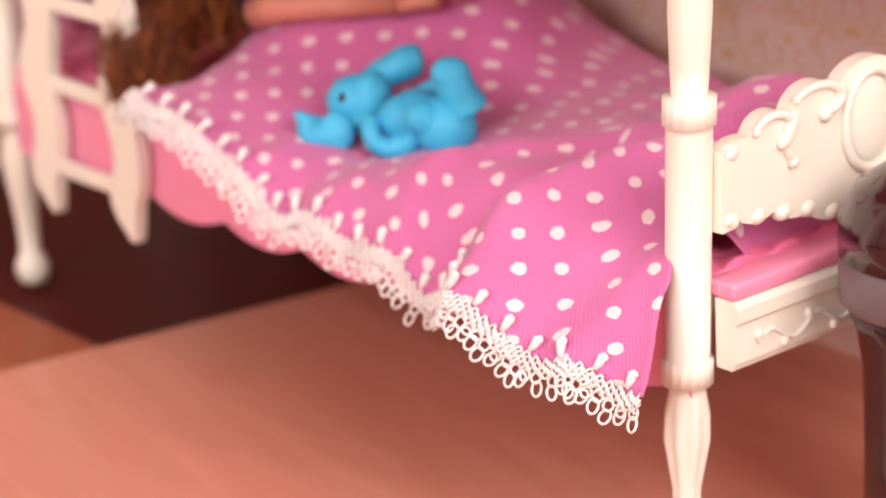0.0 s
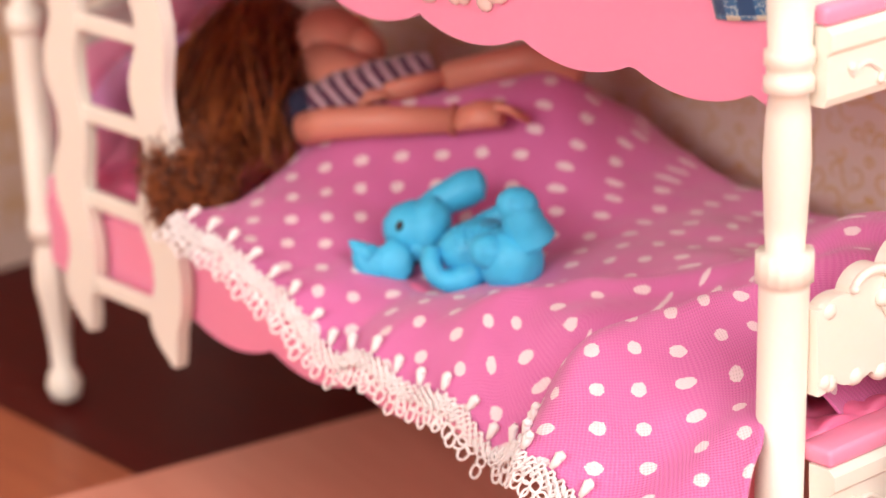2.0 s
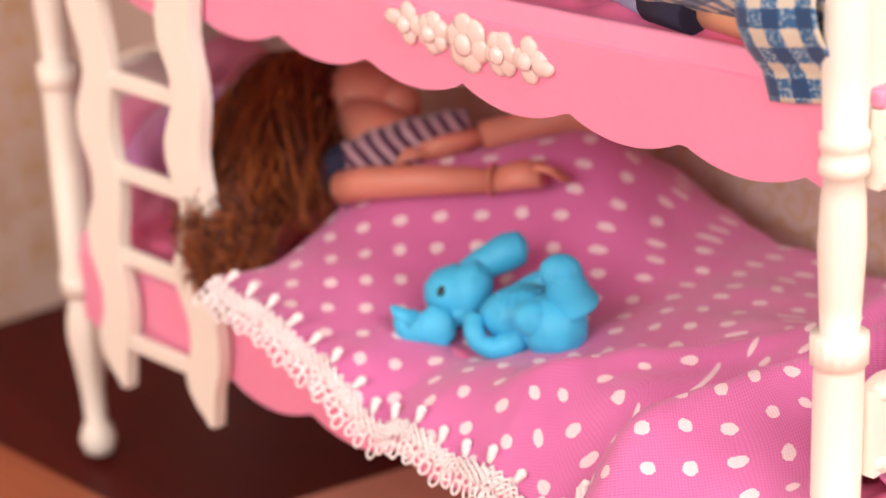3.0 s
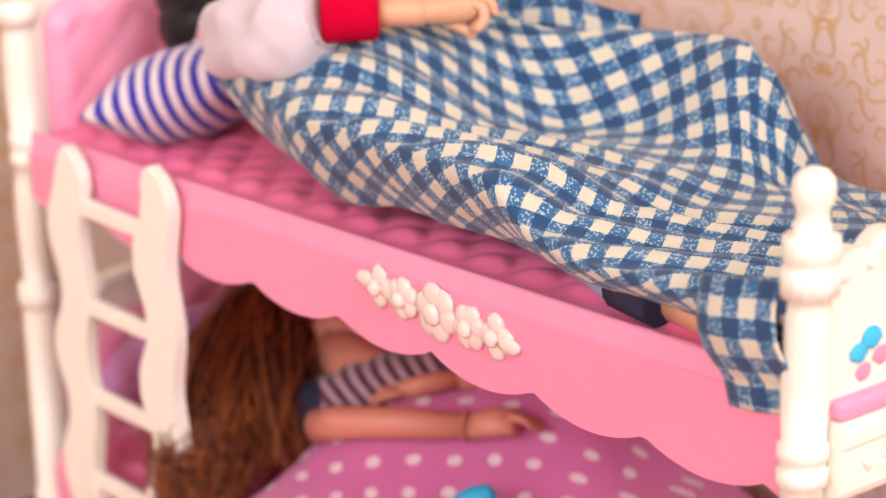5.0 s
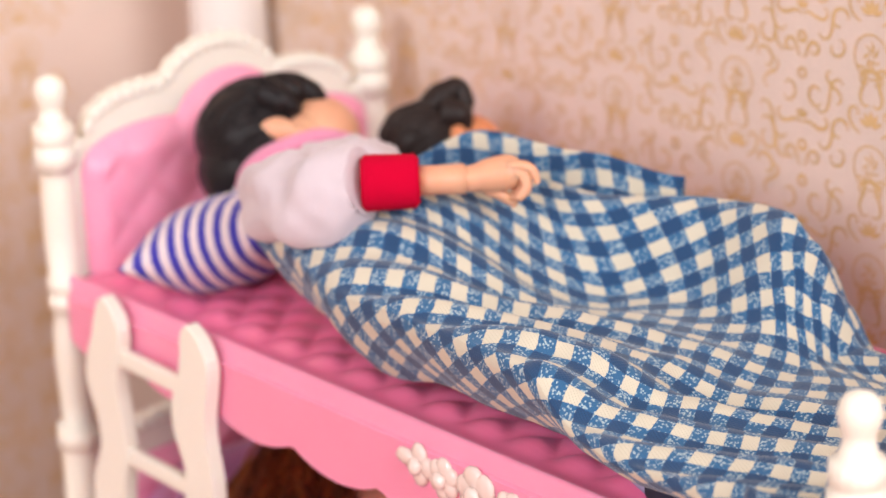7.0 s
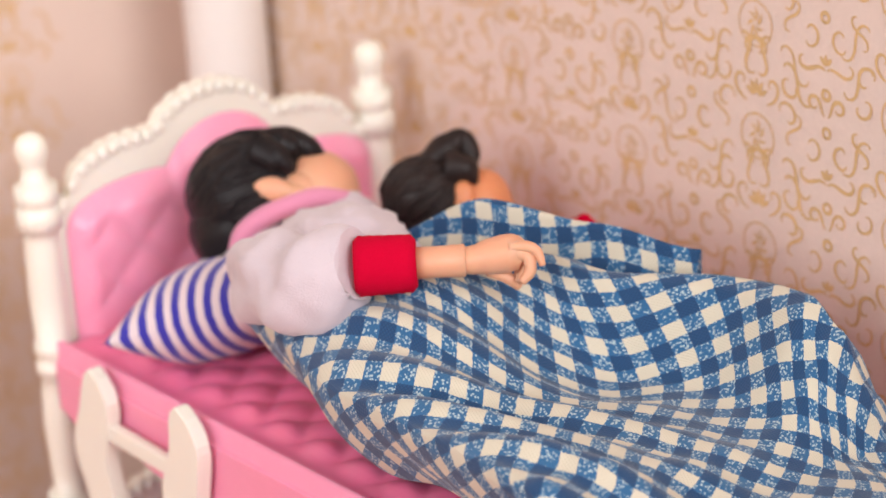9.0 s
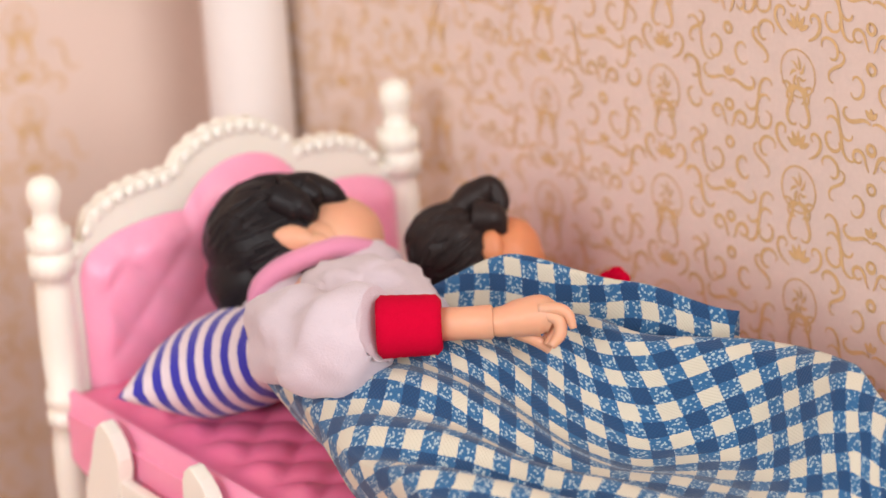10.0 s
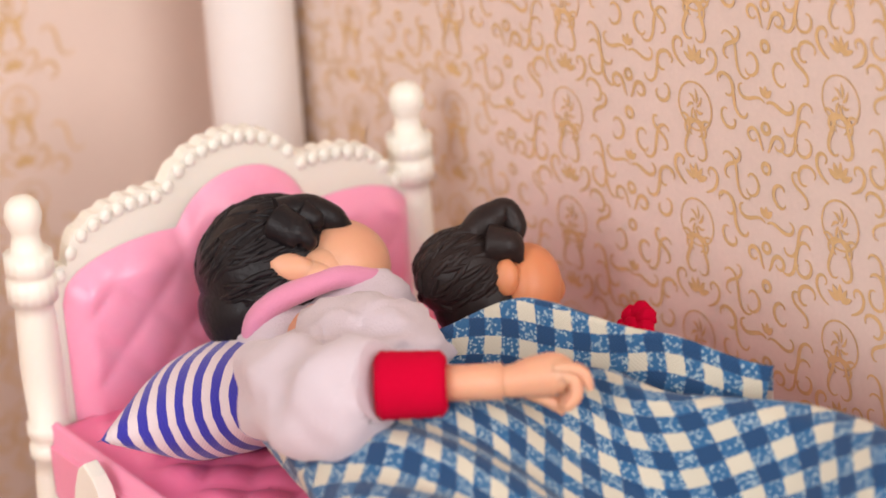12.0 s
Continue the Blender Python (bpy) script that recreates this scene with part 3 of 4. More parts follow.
def footboard(z_lo, z_hi, shoulder):
    """Ivory foot panel with lobed outline, moulded scrolls and an oval in the middle."""
    n = 160
    ys = [0.004 + (W - 0.008) * k / n for k in range(n + 1)]
    mid = W / 2
    tall = z_hi - z_lo

    def top(y):
        f = abs(y - mid) / (mid - 0.004)
        z = z_lo + shoulder * tall
        for c, half, h in ((0.0, 0.26, 1.0), (0.37, 0.20, 0.93), (0.66, 0.15, 0.80), (0.86, 0.12, shoulder + 0.06)):
            t = (f - c) / half
            if abs(t) < 1:
                z = max(z, z_lo + tall * (shoulder - 0.1) + tall * (h - shoulder + 0.1) * math.sqrt(1 - t * t) ** 0.7)
        return z

    def bottom(y):
        f = abs(y - mid) / (mid - 0.004)
        return z_lo - 0.007 * (1 - step(f, 0.1, 0.8)) - 0.0022 * abs(math.sin(math.pi * f * 4.5)) ** 0.6

    bm = bmesh.new()
    outline_slab(bm, [(y, bottom(y)) for y in ys] + [(y, top(y)) for y in reversed(ys)], 0.0045, "x", L - 0.0045)
    ob = part("footboard", bm, WHITE, bed, "ivory footboard with moulded scrolls and a raised oval")

    def scroll(pts, r0, r1, knob):
        bm = bmesh.new()
        pts = [(L + 0.0004, y, z) for y, z in pts]
        m = len(pts)
        add_tube(bm, pts, [r0 + (r1 - r0) * k / (m - 1) for k in range(m)], 8)
        add_ball(bm, pts[-1], (0.0018, knob, knob), 0, 12)
        add_ball(bm, pts[0], (0.0015, r0 * 1.1, r0 * 1.1), 0, 10)
        part("scroll", bm, WHITE, ob)

    half = mid - 0.004
    for s in (-1, 1):
        for c, r, h, q0, q1 in ((0.37, 0.18, 0.93, 150, -70), (0.66, 0.135, 0.80, 165, -60)):
            cz = z_lo + tall * (h - 0.16)
            arc = []
            for k in range(18):
                q = radians(q0 + (q1 - q0) * k / 17)
                arc.append((mid + s * half * (c - r * 0.9 * math.cos(q)), cz + tall * 0.13 * math.sin(q)))
            scroll(arc, 0.0010, 0.0016, 0.0022)
        stem = [(mid + s * half * (0.53 + 0.05 * math.sin(3 * k / 9)), z_lo + tall * (0.70 - 0.36 * k / 9)) for k in range(10)]
        scroll(stem, 0.0018, 0.0012, 0.0018)
        for k in range(6):
            y = mid + s * half * (0.10 + 0.165 * k)
            bm = bmesh.new()
            add_ball(bm, (L - 0.0012, y, bottom(y) + 0.0014), (0.0024, 0.0034 - 0.0002 * k, 0.0024), 0, 12)
            part("bead", bm, WHITE, ob)
        for y, z, r in ((0.92, z_lo + tall * (shoulder - 0.04), 0.0028), (0.95, z_lo + 0.0006, 0.0026)):
            bm = bmesh.new()
            add_ball(bm, (L - 0.0016, mid + s * half * y, z), (0.0026, r, r * 0.9), 0, 12)
            part("knob", bm, WHITE, ob)
    bm = bmesh.new()
    zc = z_lo + tall * 0.48
    add_ball(bm, (L - 0.0002, mid, zc), (0.0022, 0.0085, tall * 0.36), 0, 24)
    add_tube(bm, [(L + 0.0006, mid + 0.0098 * math.cos(q), zc + tall * 0.42 * math.sin(q)) for q in (2 * math.pi * k / 32 for k in range(32))], 0.0013, 8, closed=True)
    part("oval_medallion", bm, WHITE, ob, "raised ivory oval")
    return ob


footboard(0.0905, 0.121, 0.60)
upper_foot = footboard(0.172, 0.2225, 0.70)
for y, z, r, m in ((0.0125, 0.187, 0.0028, BLUE), (0.0165, 0.1895, 0.0032, BLUE), (0.0195, 0.185, 0.0026, COLLAR), (0.014, 0.1825, 0.0024, COLLAR), (0.0235, 0.1885, 0.0022, BLUE)):
    bm = bmesh.new()
    add_ball(bm, (L + 0.0002, y, z), (0.0004, r, r * 0.8), 0, 14, 0.3)
    part("decal", bm, m, upper_foot, "small printed flower decal")


def foot_rail(z):
    bm = bmesh.new()
    prof = [(0.0, 0.0), (0.0052, 0.0), (0.0062, 0.002), (0.0062, 0.0115), (0.0078, 0.013), (0.0078, 0.0165), (0.006, 0.018), (0.0, 0.018)]
    r0 = [bm.verts.new((L - 0.003 + a, 0.004, z + b)) for a, b in prof]
    r1 = [bm.verts.new((L - 0.003 + a, W - 0.004, z + b)) for a, b in prof]
    for k in range(len(prof)):
        bm.faces.new((r0[k], r0[(k + 1) % len(prof)], r1[(k + 1) % len(prof)], r1[k]))
    bm.faces.new(r0), bm.faces.new(list(reversed(r1)))
    rail = part("foot_rail", bm, WHITE, bed, "ivory end rail with raised vine ornament")
    bm = bmesh.new()
    pts = [(L + 0.0034, 0.012 + 0.09 * k / 60, z + 0.0058 + 0.0022 * math.sin(k * 0.55)) for k in range(61)]
    add_tube(bm, pts, 0.0007, 6)
    for k in range(0, 61, 6):
        add_ball(bm, (L + 0.0036, pts[k][1], pts[k][2] + 0.002 * (-1) ** (k // 6)), (0.001, 0.0014, 0.0014), 0, 10)
    part("vine_relief", bm, WHITE, rail)
    bm = bmesh.new()
    add_box(bm, (L - 0.006, 0.004, z + 0.0181), (L + 0.0035, W - 0.004, z + 0.0225), bevel=0.0012)
    part("end_lip", smooth(bm), PINK_LIGHT, bed, "pink deck lip lying on the ivory end rail")


foot_rail(0.0535)
foot_rail(0.156)


def ladder():
    ob = thing("ladder", "ivory plastic toy ladder with wavy rails hooked on the bunk", "ladder")

    def side(x0, z_bot, z_top):
        n = 70
        left, right = [], []
        for k in range(n + 1):
            f = k / n
            z = z_bot + (z_top - z_bot) * f
            wv = 0.0030 * math.sin(2 * math.pi * (z - 0.052) / 0.037)
            half = 0.0072 * min(1.0, (max(0.0, 1 - f) / 0.06) ** 0.5, (max(0.0, f) / 0.10) ** 0.6 + 0.02)
            cen = x0 + 0.0035 * (f - 0.5)
            left.append((cen + wv - half + (0.004 * (1 - min(1, f / 0.10))), z))
            right.append((cen + wv * 0.45 + half + (0.001 if f > 0.1 else 0.003 * (1 - f / 0.1)), z))
        bm = bmesh.new()
        outline_slab(bm, left + list(reversed(right)), 0.0042, "y", -0.0085)
        es = [e for e in bm.edges if abs(e.verts[0].co.y - e.verts[1].co.y) < 1e-6]
        bmesh.ops.bevel(bm, geom=es, offset=0.0006, segments=2, affect="EDGES", profile=0.6)
        part("rail", bm, WHITE, ob, "wavy ivory side rail")

    side(0.0312, 0.034, 0.1795)
    side(0.0765, 0.034, 0.1825)
    for z in (0.0500, 0.0775, 0.1045, 0.1325, 0.1625):
        bm = bmesh.new()
        add_box(bm, (0.036, -0.0078, z - 0.0026), (0.073, -0.0048, z + 0.0026), bevel=0.0008)
        part("rung", bm, WHITE, ob)
    return ob


ladder()


def badge():
    ob = thing("flower_badge", "pearly cream moulded flower ornament on the pink rail", "ornament")
    for k, (dx, dz, s) in enumerate(((-0.0225, 0.0012, 1.0), (-0.013, 0.0004, 1.0), (0.0, 0.0, 1.35), (0.0125, -0.0006, 1.05), (0.0225, -0.0004, 1.05))):
        bm = bmesh.new()
        c = Vector((0.1970 + dx, -0.0036, 0.1690 + dz))
        n = 6 if abs(k - 2) < 2 else 4
        for p in range(n):
            q = 2 * math.pi * p / n + 0.4 * k
            add_ball(bm, c + Vector((0.0030 * s * math.cos(q), 0.0004, 0.0030 * s * math.sin(q))), (0.0029 * s, 0.0013, 0.0027 * s), 0, 12, 0.15)
        add_ball(bm, c + Vector((0, -0.0014, 0)), (0.0022 * s, 0.0014, 0.0022 * s), 0, 12, 0.2)
        if k in (0, 4):
            sgn = -1 if k == 0 else 1
            add_ball(bm, c + Vector((0.005 * sgn, 0, 0.001 * -sgn)), (0.004, 0.0014, 0.0022), 0, 12, 0.15)
        part("flower", bm, PEARL, ob)


badge()

# ---------------------------------------------------------------- lower bunk: blanket, lace, elephant


def hem_y(x):
    return along(x, [(0.10, -0.020), (0.245, -0.019), (0.262, -0.038), (0.285, -0.034), (0.315, -0.026)])


def hem_drop(x):
    return along(x, [(0.10, -0.003), (0.13, 0.002), (0.178, 0.017), (0.235, 0.022), (0.252, 0.024), (0.266, 0.014), (0.285, 0.021), (0.30, 0.026), (0.316, 0.031)])


def blanket_top(x, y):
    z = 0.0875 + 0.026 * math.exp(-(((x - 0.145) / (0.045 if x < 0.145 else 0.027)) ** 2) - ((y - 0.083) / 0.03) ** 2)
    z += 0.019 * math.exp(-(((x - 0.284) / 0.024) ** 2) - ((y - 0.060) / 0.036) ** 2)
    z += 0.0165 * math.exp(-(((x - 0.108) / 0.030) ** 2) - ((y - 0.050) / 0.026) ** 2)
    z += 0.0075 * math.exp(-(((x - 0.262 - 0.55 * (y + 0.01)) / 0.011) ** 2)) * step(y, 0.09, 0.02)
    z -= 0.0065 * math.exp(-(((x - 0.243 - 0.7 * (y + 0.01)) / 0.009) ** 2)) * step(y, 0.10, 0.02)
    z += 0.0042 * math.exp(-(((x - 0.222 - 0.9 * (y - 0.01)) / 0.008) ** 2)) * step(y, 0.1, 0.02) * step(y, -0.02, 0.01)
    z -= 0.0105 * math.exp(-(((x - 0.174) / 0.036) ** 2) - ((y - 0.016) / 0.030) ** 2)
    z -= 0.022 * step(x, 0.300, 0.316) * step(y, 0.008, 0.03)
    z -= 0.0020 * math.exp(-(((x - 0.300 - 0.4 * y) / 0.007) ** 2))
    z -= 0.004 * step(x, 0.17, 0.25) * step(y, 0.07, 0.11)
    z += 0.0024 * noise.noise(Vector((x * 46, y * 46, 0.3))) + 0.0006 * noise.noise(Vector((x * 150, y * 110, 4.3)))
    return z


def blanket_place(i, j):
    y_in = 0.006
    left = lambda y: along(y, [(-0.02, 0.104), (0.0, 0.1015), (0.03, 0.096), (0.055, 0.102), (0.08, 0.118), (0.11, 0.13)])
    end = lambda y: along(y, [(-0.04, 0.3240), (-0.026, 0.3220), (-0.010, 0.3150), (0.002, 0.3060), (0.010, 0.3060), (0.024, 0.3140), (0.11, 0.3140)])
    y_hi = 0.108
    if j < 0.3:
        f = j / 0.3
        x0 = 0.104
        x = x0 + (0.316 - x0) * i
        y = hem_y(x) + (y_in - hem_y(x)) * f
        drop_y = hem_y(x)
        x = left(y) + (end(y) - left(y)) * i
    else:
        f = (j - 0.3) / 0.7
        y = y_in + (y_hi - y_in) * f
        x = left(y) + (end(y) - left(y)) * i
        drop_y = hem_y(x)
    out = step(y_in - y, 0.0, y_in - drop_y)
    fold = ((y_in - y) / (y_in - drop_y)) ** 1.6 if y < y_in else 0.0
    z = blanket_top(x, y) - hem_drop(x) * fold + 0.0014 * math.sin(x * 210) * out
    return (x, y, z)


blanket = thing("blanket", "pink polka-dot blanket with white lace hem on lower bunk", "blanket")
bm = bmesh.new()
add_sheet(bm, blanket_place, 150, 90)
solid(part("cloth", bm, POLKA, blanket), 0.0008, 0.0)


def hem_frame(s):
    """Place on the hem, the way along it, and the way down the cloth."""
    p = Vector(blanket_place(s, 0.0))
    a, b = Vector(blanket_place(max(0, s - 0.004), 0.0)), Vector(blanket_place(min(1, s + 0.004), 0.0))
    t = (b - a).normalized()
    d = (p - Vector(blanket_place(s, 0.05))).normalized()
    d = (d * 0.55 + Vector((0, -0.25, -0.75))).normalized()
    d = (d - t * d.dot(t)).normalized()
    return p, t, d, t.cross(d).normalized()


def lace(parent):
    lengths, prev = [0.0], hem_frame(0)[0]
    for k in range(1, 401):
        p = hem_frame(k / 400)[0]
        lengths.append(lengths[-1] + (p - prev).length)
        prev = p

    def at(m):
        k = min(399, max(0, int(np.searchsorted(lengths, m)) - 1))
        f = (m - lengths[k]) / max(1e-9, lengths[k + 1] - lengths[k])
        return hem_frame((k + f) / 400)

    total = lengths[-1]
    rng = random.Random(11)
    bm = bmesh.new()
    for row, (amp, off, ph, r) in enumerate(((0.0011, 0.0004, 0.0, 0.00042), (0.0011, 0.0018, 1.6, 0.00042), (0.001, 0.0032, 3.0, 0.0004), (0.0009, 0.0010, 4.2, 0.00038), (0.0010, 0.0026, 5.5, 0.0004))):
        pts = []
        n = int(total / 0.0005)
        for k in range(n + 1):
            p, t, d, o = at(total * k / n)
            pts.append(p + d * (off + amp * math.sin(k * 1.05 + ph)) + o * (0.0005 * math.cos(k * 0.9 + ph) - 0.0007))
        add_tube(bm, pts, r, 4, caps=False)
    band = part("lace_band", bm, THREAD, parent, "knotted white lace band")
    band["kind"] = "stuff"
    bm = bmesh.new()
    n = int(total / 0.0030)
    for k in range(n):
        m = total * (k + 0.5) / n
        p, t, d, o = at(m)
        for depth, rx, rz in ((0.0046 + 0.0004 * math.sin(k * 2.1), 0.00135, 0.0014), (0.0068 + 0.0009 * (k % 3 == 0) - 0.0005 * (k % 3 == 1), 0.0014, 0.0019)):
            c = p + d * depth + t * rng.uniform(-0.0004, 0.0004) + o * rng.uniform(-0.0006, 0.0002)
            tilt = rng.uniform(-0.35, 0.35)
            ring = []
            for q in (2 * math.pi * j / 12 for j in range(12)):
                a, b = rx * math.cos(q), rz * math.sin(q)
                ring.append(c + t * (a * math.cos(tilt) - b * math.sin(tilt)) + d * (a * math.sin(tilt) + b * math.cos(tilt)))
            add_tube(bm, ring, 0.00036, 5, closed=True)
    loops = part("lace_edging", bm, THREAD, parent, "small open thread loops")
    loops["kind"] = "stuff"
    n = int(total / 0.0094)
    for k in range(n):
        m = total * (k + 0.5) / n
        p, t, d, o = at(m)
        bm = bmesh.new()
        lean = rng.uniform(-0.3, 0.3)
        way = (-d + t * lean).normalized()
        up = Vector((0, -0.2, 1)).normalized()
        base = p + up * 0.0012
        add_tube(bm, [base, base + way * 0.0018, base + way * 0.0034 + up * 0.0004, base + way * 0.0047], [0.0006, 0.0011, 0.0013, 0.0007], 8)
        add_ball(bm, base + way * 0.0034 + up * 0.0005 + t * 0.0005, (0.0011, 0.0011, 0.0011), 0, 8, 0.3)
        part("picot", bm, THREAD, parent)


lace(blanket)


def view_axes(way):
    """Right, toward and up axes of a thing that faces along -way."""
    v = Vector(way).normalized()
    right = v.cross(Vector((0, 0, 1))).normalized()
    return right, -v, right.cross(v)


def axes_matrix(right, toward, up):
    return Matrix((right, toward, up)).transposed()


def elephant():
    ob = thing("toy_elephant", "small sky-blue clay toy elephant lying on the blanket", "toy", at=(0.0, 0.0, -0.0010))
    right, toward, up = view_axes((-0.73, 0.6, -0.33))
    m = axes_matrix(right, toward, up)

    def at(p, a=0.0, c=0.0, b=0.0):
        return Vector(p) + right * a + toward * c + up * b

    def spin(deg):
        return m @ Euler((0, radians(deg), 0)).to_matrix()

    bm = bmesh.new()
    body = (0.1805, 0.0235, 0.0878)
    add_ball(bm, body, (0.0112, 0.0085, 0.0076), 0, 36, 0.05, spin(-8))
    add_ball(bm, (0.1935, 0.0238, 0.0872), (0.0088, 0.0095, 0.0092), 0, 36, 0.05, m)
    for k in range(22):
        a, b = -0.006 + 0.0022 * (k % 6), 0.0052 - 0.0016 * (k // 6)
        c = 0.0085 * math.sqrt(max(0.0, 1 - (a / 0.0112) ** 2 - (b / 0.0076) ** 2))
        add_ball(bm, at(body, a, c, b + 0.0004 * (k % 2)), (0.0005, 0.0004, 0.0005), 0, 6, 0, m)
    part("body", bm, BLUE, ob, "blue body with stippled belly")
    bm = bmesh.new()
    hc = (0.1588, 0.0192, 0.0893)
    add_ball(bm, hc, (0.0084, 0.0078, 0.0078), 0, 34, 0.06, m)
    add_ball(bm, at(hc, 0.0040, 0.0030, 0.0005), (0.0062, 0.0058, 0.0080), 0, 30, 0.10, spin(18))
    add_ball(bm, at(hc, 0.0015, 0.0020, -0.0055), (0.0058, 0.0050, 0.0036), 0, 24, 0.12, spin(-15))
    head = part("head", bm, BLUE, ob)
    bm = bmesh.new()
    add_ball(bm, at(hc, -0.0036, 0.0072, 0.0008), (0.0010, 0.0007, 0.0015), 0, 14, 0, spin(18))
    part("eye", bm, BLACK, head, "black bead eye")
    bm = bmesh.new()
    e0 = at(hc, 0.0030, -0.001, 0.0048)
    path = [e0, at(e0, 0.0060, 0.0, 0.0028), at(e0, 0.0115, 0.0, 0.0052), at(e0, 0.0152, 0.0, 0.0064), at(e0, 0.0172, 0.0, 0.0068)]
    add_tube(bm, *refine(path, [0.0036, 0.0046, 0.0052, 0.0046, 0.0018], 5), 20)
    part("ear", bm, BLUE, head, "long rounded blue ear standing up")
    bm = bmesh.new()
    low = (0.1605, 0.0068, 0.0838)
    add_ball(bm, at(low, 0.0030, 0.0, -0.0004), (0.0052, 0.0026, 0.0058), 0, 26, 0.15, spin(-20))
    add_ball(bm, at(low, -0.0030, 0.0, 0.0000), (0.0056, 0.0024, 0.0044), 0, 26, 0.15, spin(35))
    add_tube(bm, [at(low, -0.0030, 0.0, 0.0010), at(low, -0.0065, 0.0, 0.0036), at(low, -0.0086, 0.0004, 0.0058)], [0.0030, 0.0022, 0.0006], 14)
    part("ear", bm, BLUE, head, "crumpled pointed blue ear touching the blanket")
    bm = bmesh.new()
    t0 = (0.1770, 0.0112, 0.0872)
    path = [at(t0, -0.0008, -0.002, 0.0020), at(t0, -0.0010, 0, -0.0018), at(t0, 0.0006, 0, -0.0050), at(t0, 0.0042, 0, -0.0064), at(t0, 0.0080, 0, -0.0056), at(t0, 0.0108, 0, -0.0042)]
    add_tube(bm, *refine(path, [0.0026, 0.0027, 0.0027, 0.0031, 0.0038, 0.0034], 5), 20)
    add_ball(bm, at(t0, 0.0102, 0, -0.0046), (0.0038, 0.0037, 0.0038), 0, 20, 0.04, m)
    part("trunk", bm, BLUE, ob, "curled blue trunk with rounded end")

    def foot(c, hip, r, deg):
        bm = bmesh.new()
        add_ball(bm, c, (r, r * 0.75, r * 0.86), 0, 28, 0.06, spin(deg))
        add_tube(bm, *refine([hip, Vector(c).lerp(Vector(hip), 0.5), c], [0.0070, r * 1.0, r * 0.8], 5), 20)
        f = r * 0.66
        ring = [at(c, f * math.cos(q), r * 0.70 * math.sqrt(max(0.1, 1 - 0.46)), f * 0.8 * math.sin(q)) for q in (2 * math.pi * k / 24 for k in range(24))]
        add_tube(bm, ring, 0.00035, 5, closed=True)
        for k in range(12):
            a, b = (k % 4 - 1.5) * 0.0012, (k // 4 - 1) * 0.0012
            add_ball(bm, at(c, a, r * 0.72, b), (0.0004, 0.0004, 0.0004), 0, 6)
        part("leg", bm, BLUE, ob, "stubby blue leg with dotted sole")

    foot(at((0.1965, 0.0240, 0.1000), 0.0, 0.002, 0.0028), (0.1975, 0.0270, 0.0930), 0.0056, 10)
    foot((0.1925, 0.0172, 0.0910), (0.1945, 0.0225, 0.0880), 0.0056, 20)
    bm = bmesh.new()
    add_tube(bm, *refine([at(body, 0.0, -0.006, 0.004), at(body, 0.006, -0.006, 0.0075), at(body, 0.012, -0.004, 0.0085)], [0.0040, 0.0036, 0.0030], 5), 16)
    part("leg", bm, BLUE, ob, "folded blue leg behind the belly")


elephant()


def pillow(name, centre, size, turn, mat, label, pinch=0.35):
    bm = bmesh.new()
    rot = Euler(turn).to_matrix()

    def place(i, j, up):
        a, b = 2 * i - 1, 2 * j - 1
        h = ((1 - abs(a) ** 2.2) * (1 - abs(b) ** 2.2))
        h = max(0.0, h) ** 0.55
        pull = 1 - 0.10 * (1 - abs(a) ** 2) * abs(b) ** 2 - 0.10 * (1 - abs(b) ** 2) * abs(a) ** 2
        p = Vector((a * size[0] * pull, b * size[1] * pull, up * size[2] * h * (1 + 0.06 * noise.noise(Vector((a * 2, b * 2, up))))))
        return rot @ p + Vector(centre)

    for up in (1, -1):
        add_sheet(bm, lambda i, j: place(i, j, up), 36, 36, lambda i, j: (i * size[0] * 2, j * size[1] * 2))
    bmesh.ops.remove_doubles(bm, verts=bm.verts, dist=1e-6)
    ob = part(name, bm, mat)
    return tagged(ob, label, "pillow", "doll pillows")


pillow("pillow", (0.013, 0.036, 0.1005), (0.0065 + 0.014, 0.024, 0.0095), (0.0, -0.75, 0.15), LILAC, "lilac and pink printed satin doll pillow against headboard")
pillow("pillow", (0.024, 0.068, 0.0985), (0.020, 0.026, 0.010), (0.0, -0.6, -0.1), MAGENTA, "magenta satin doll pillow behind the girl doll")


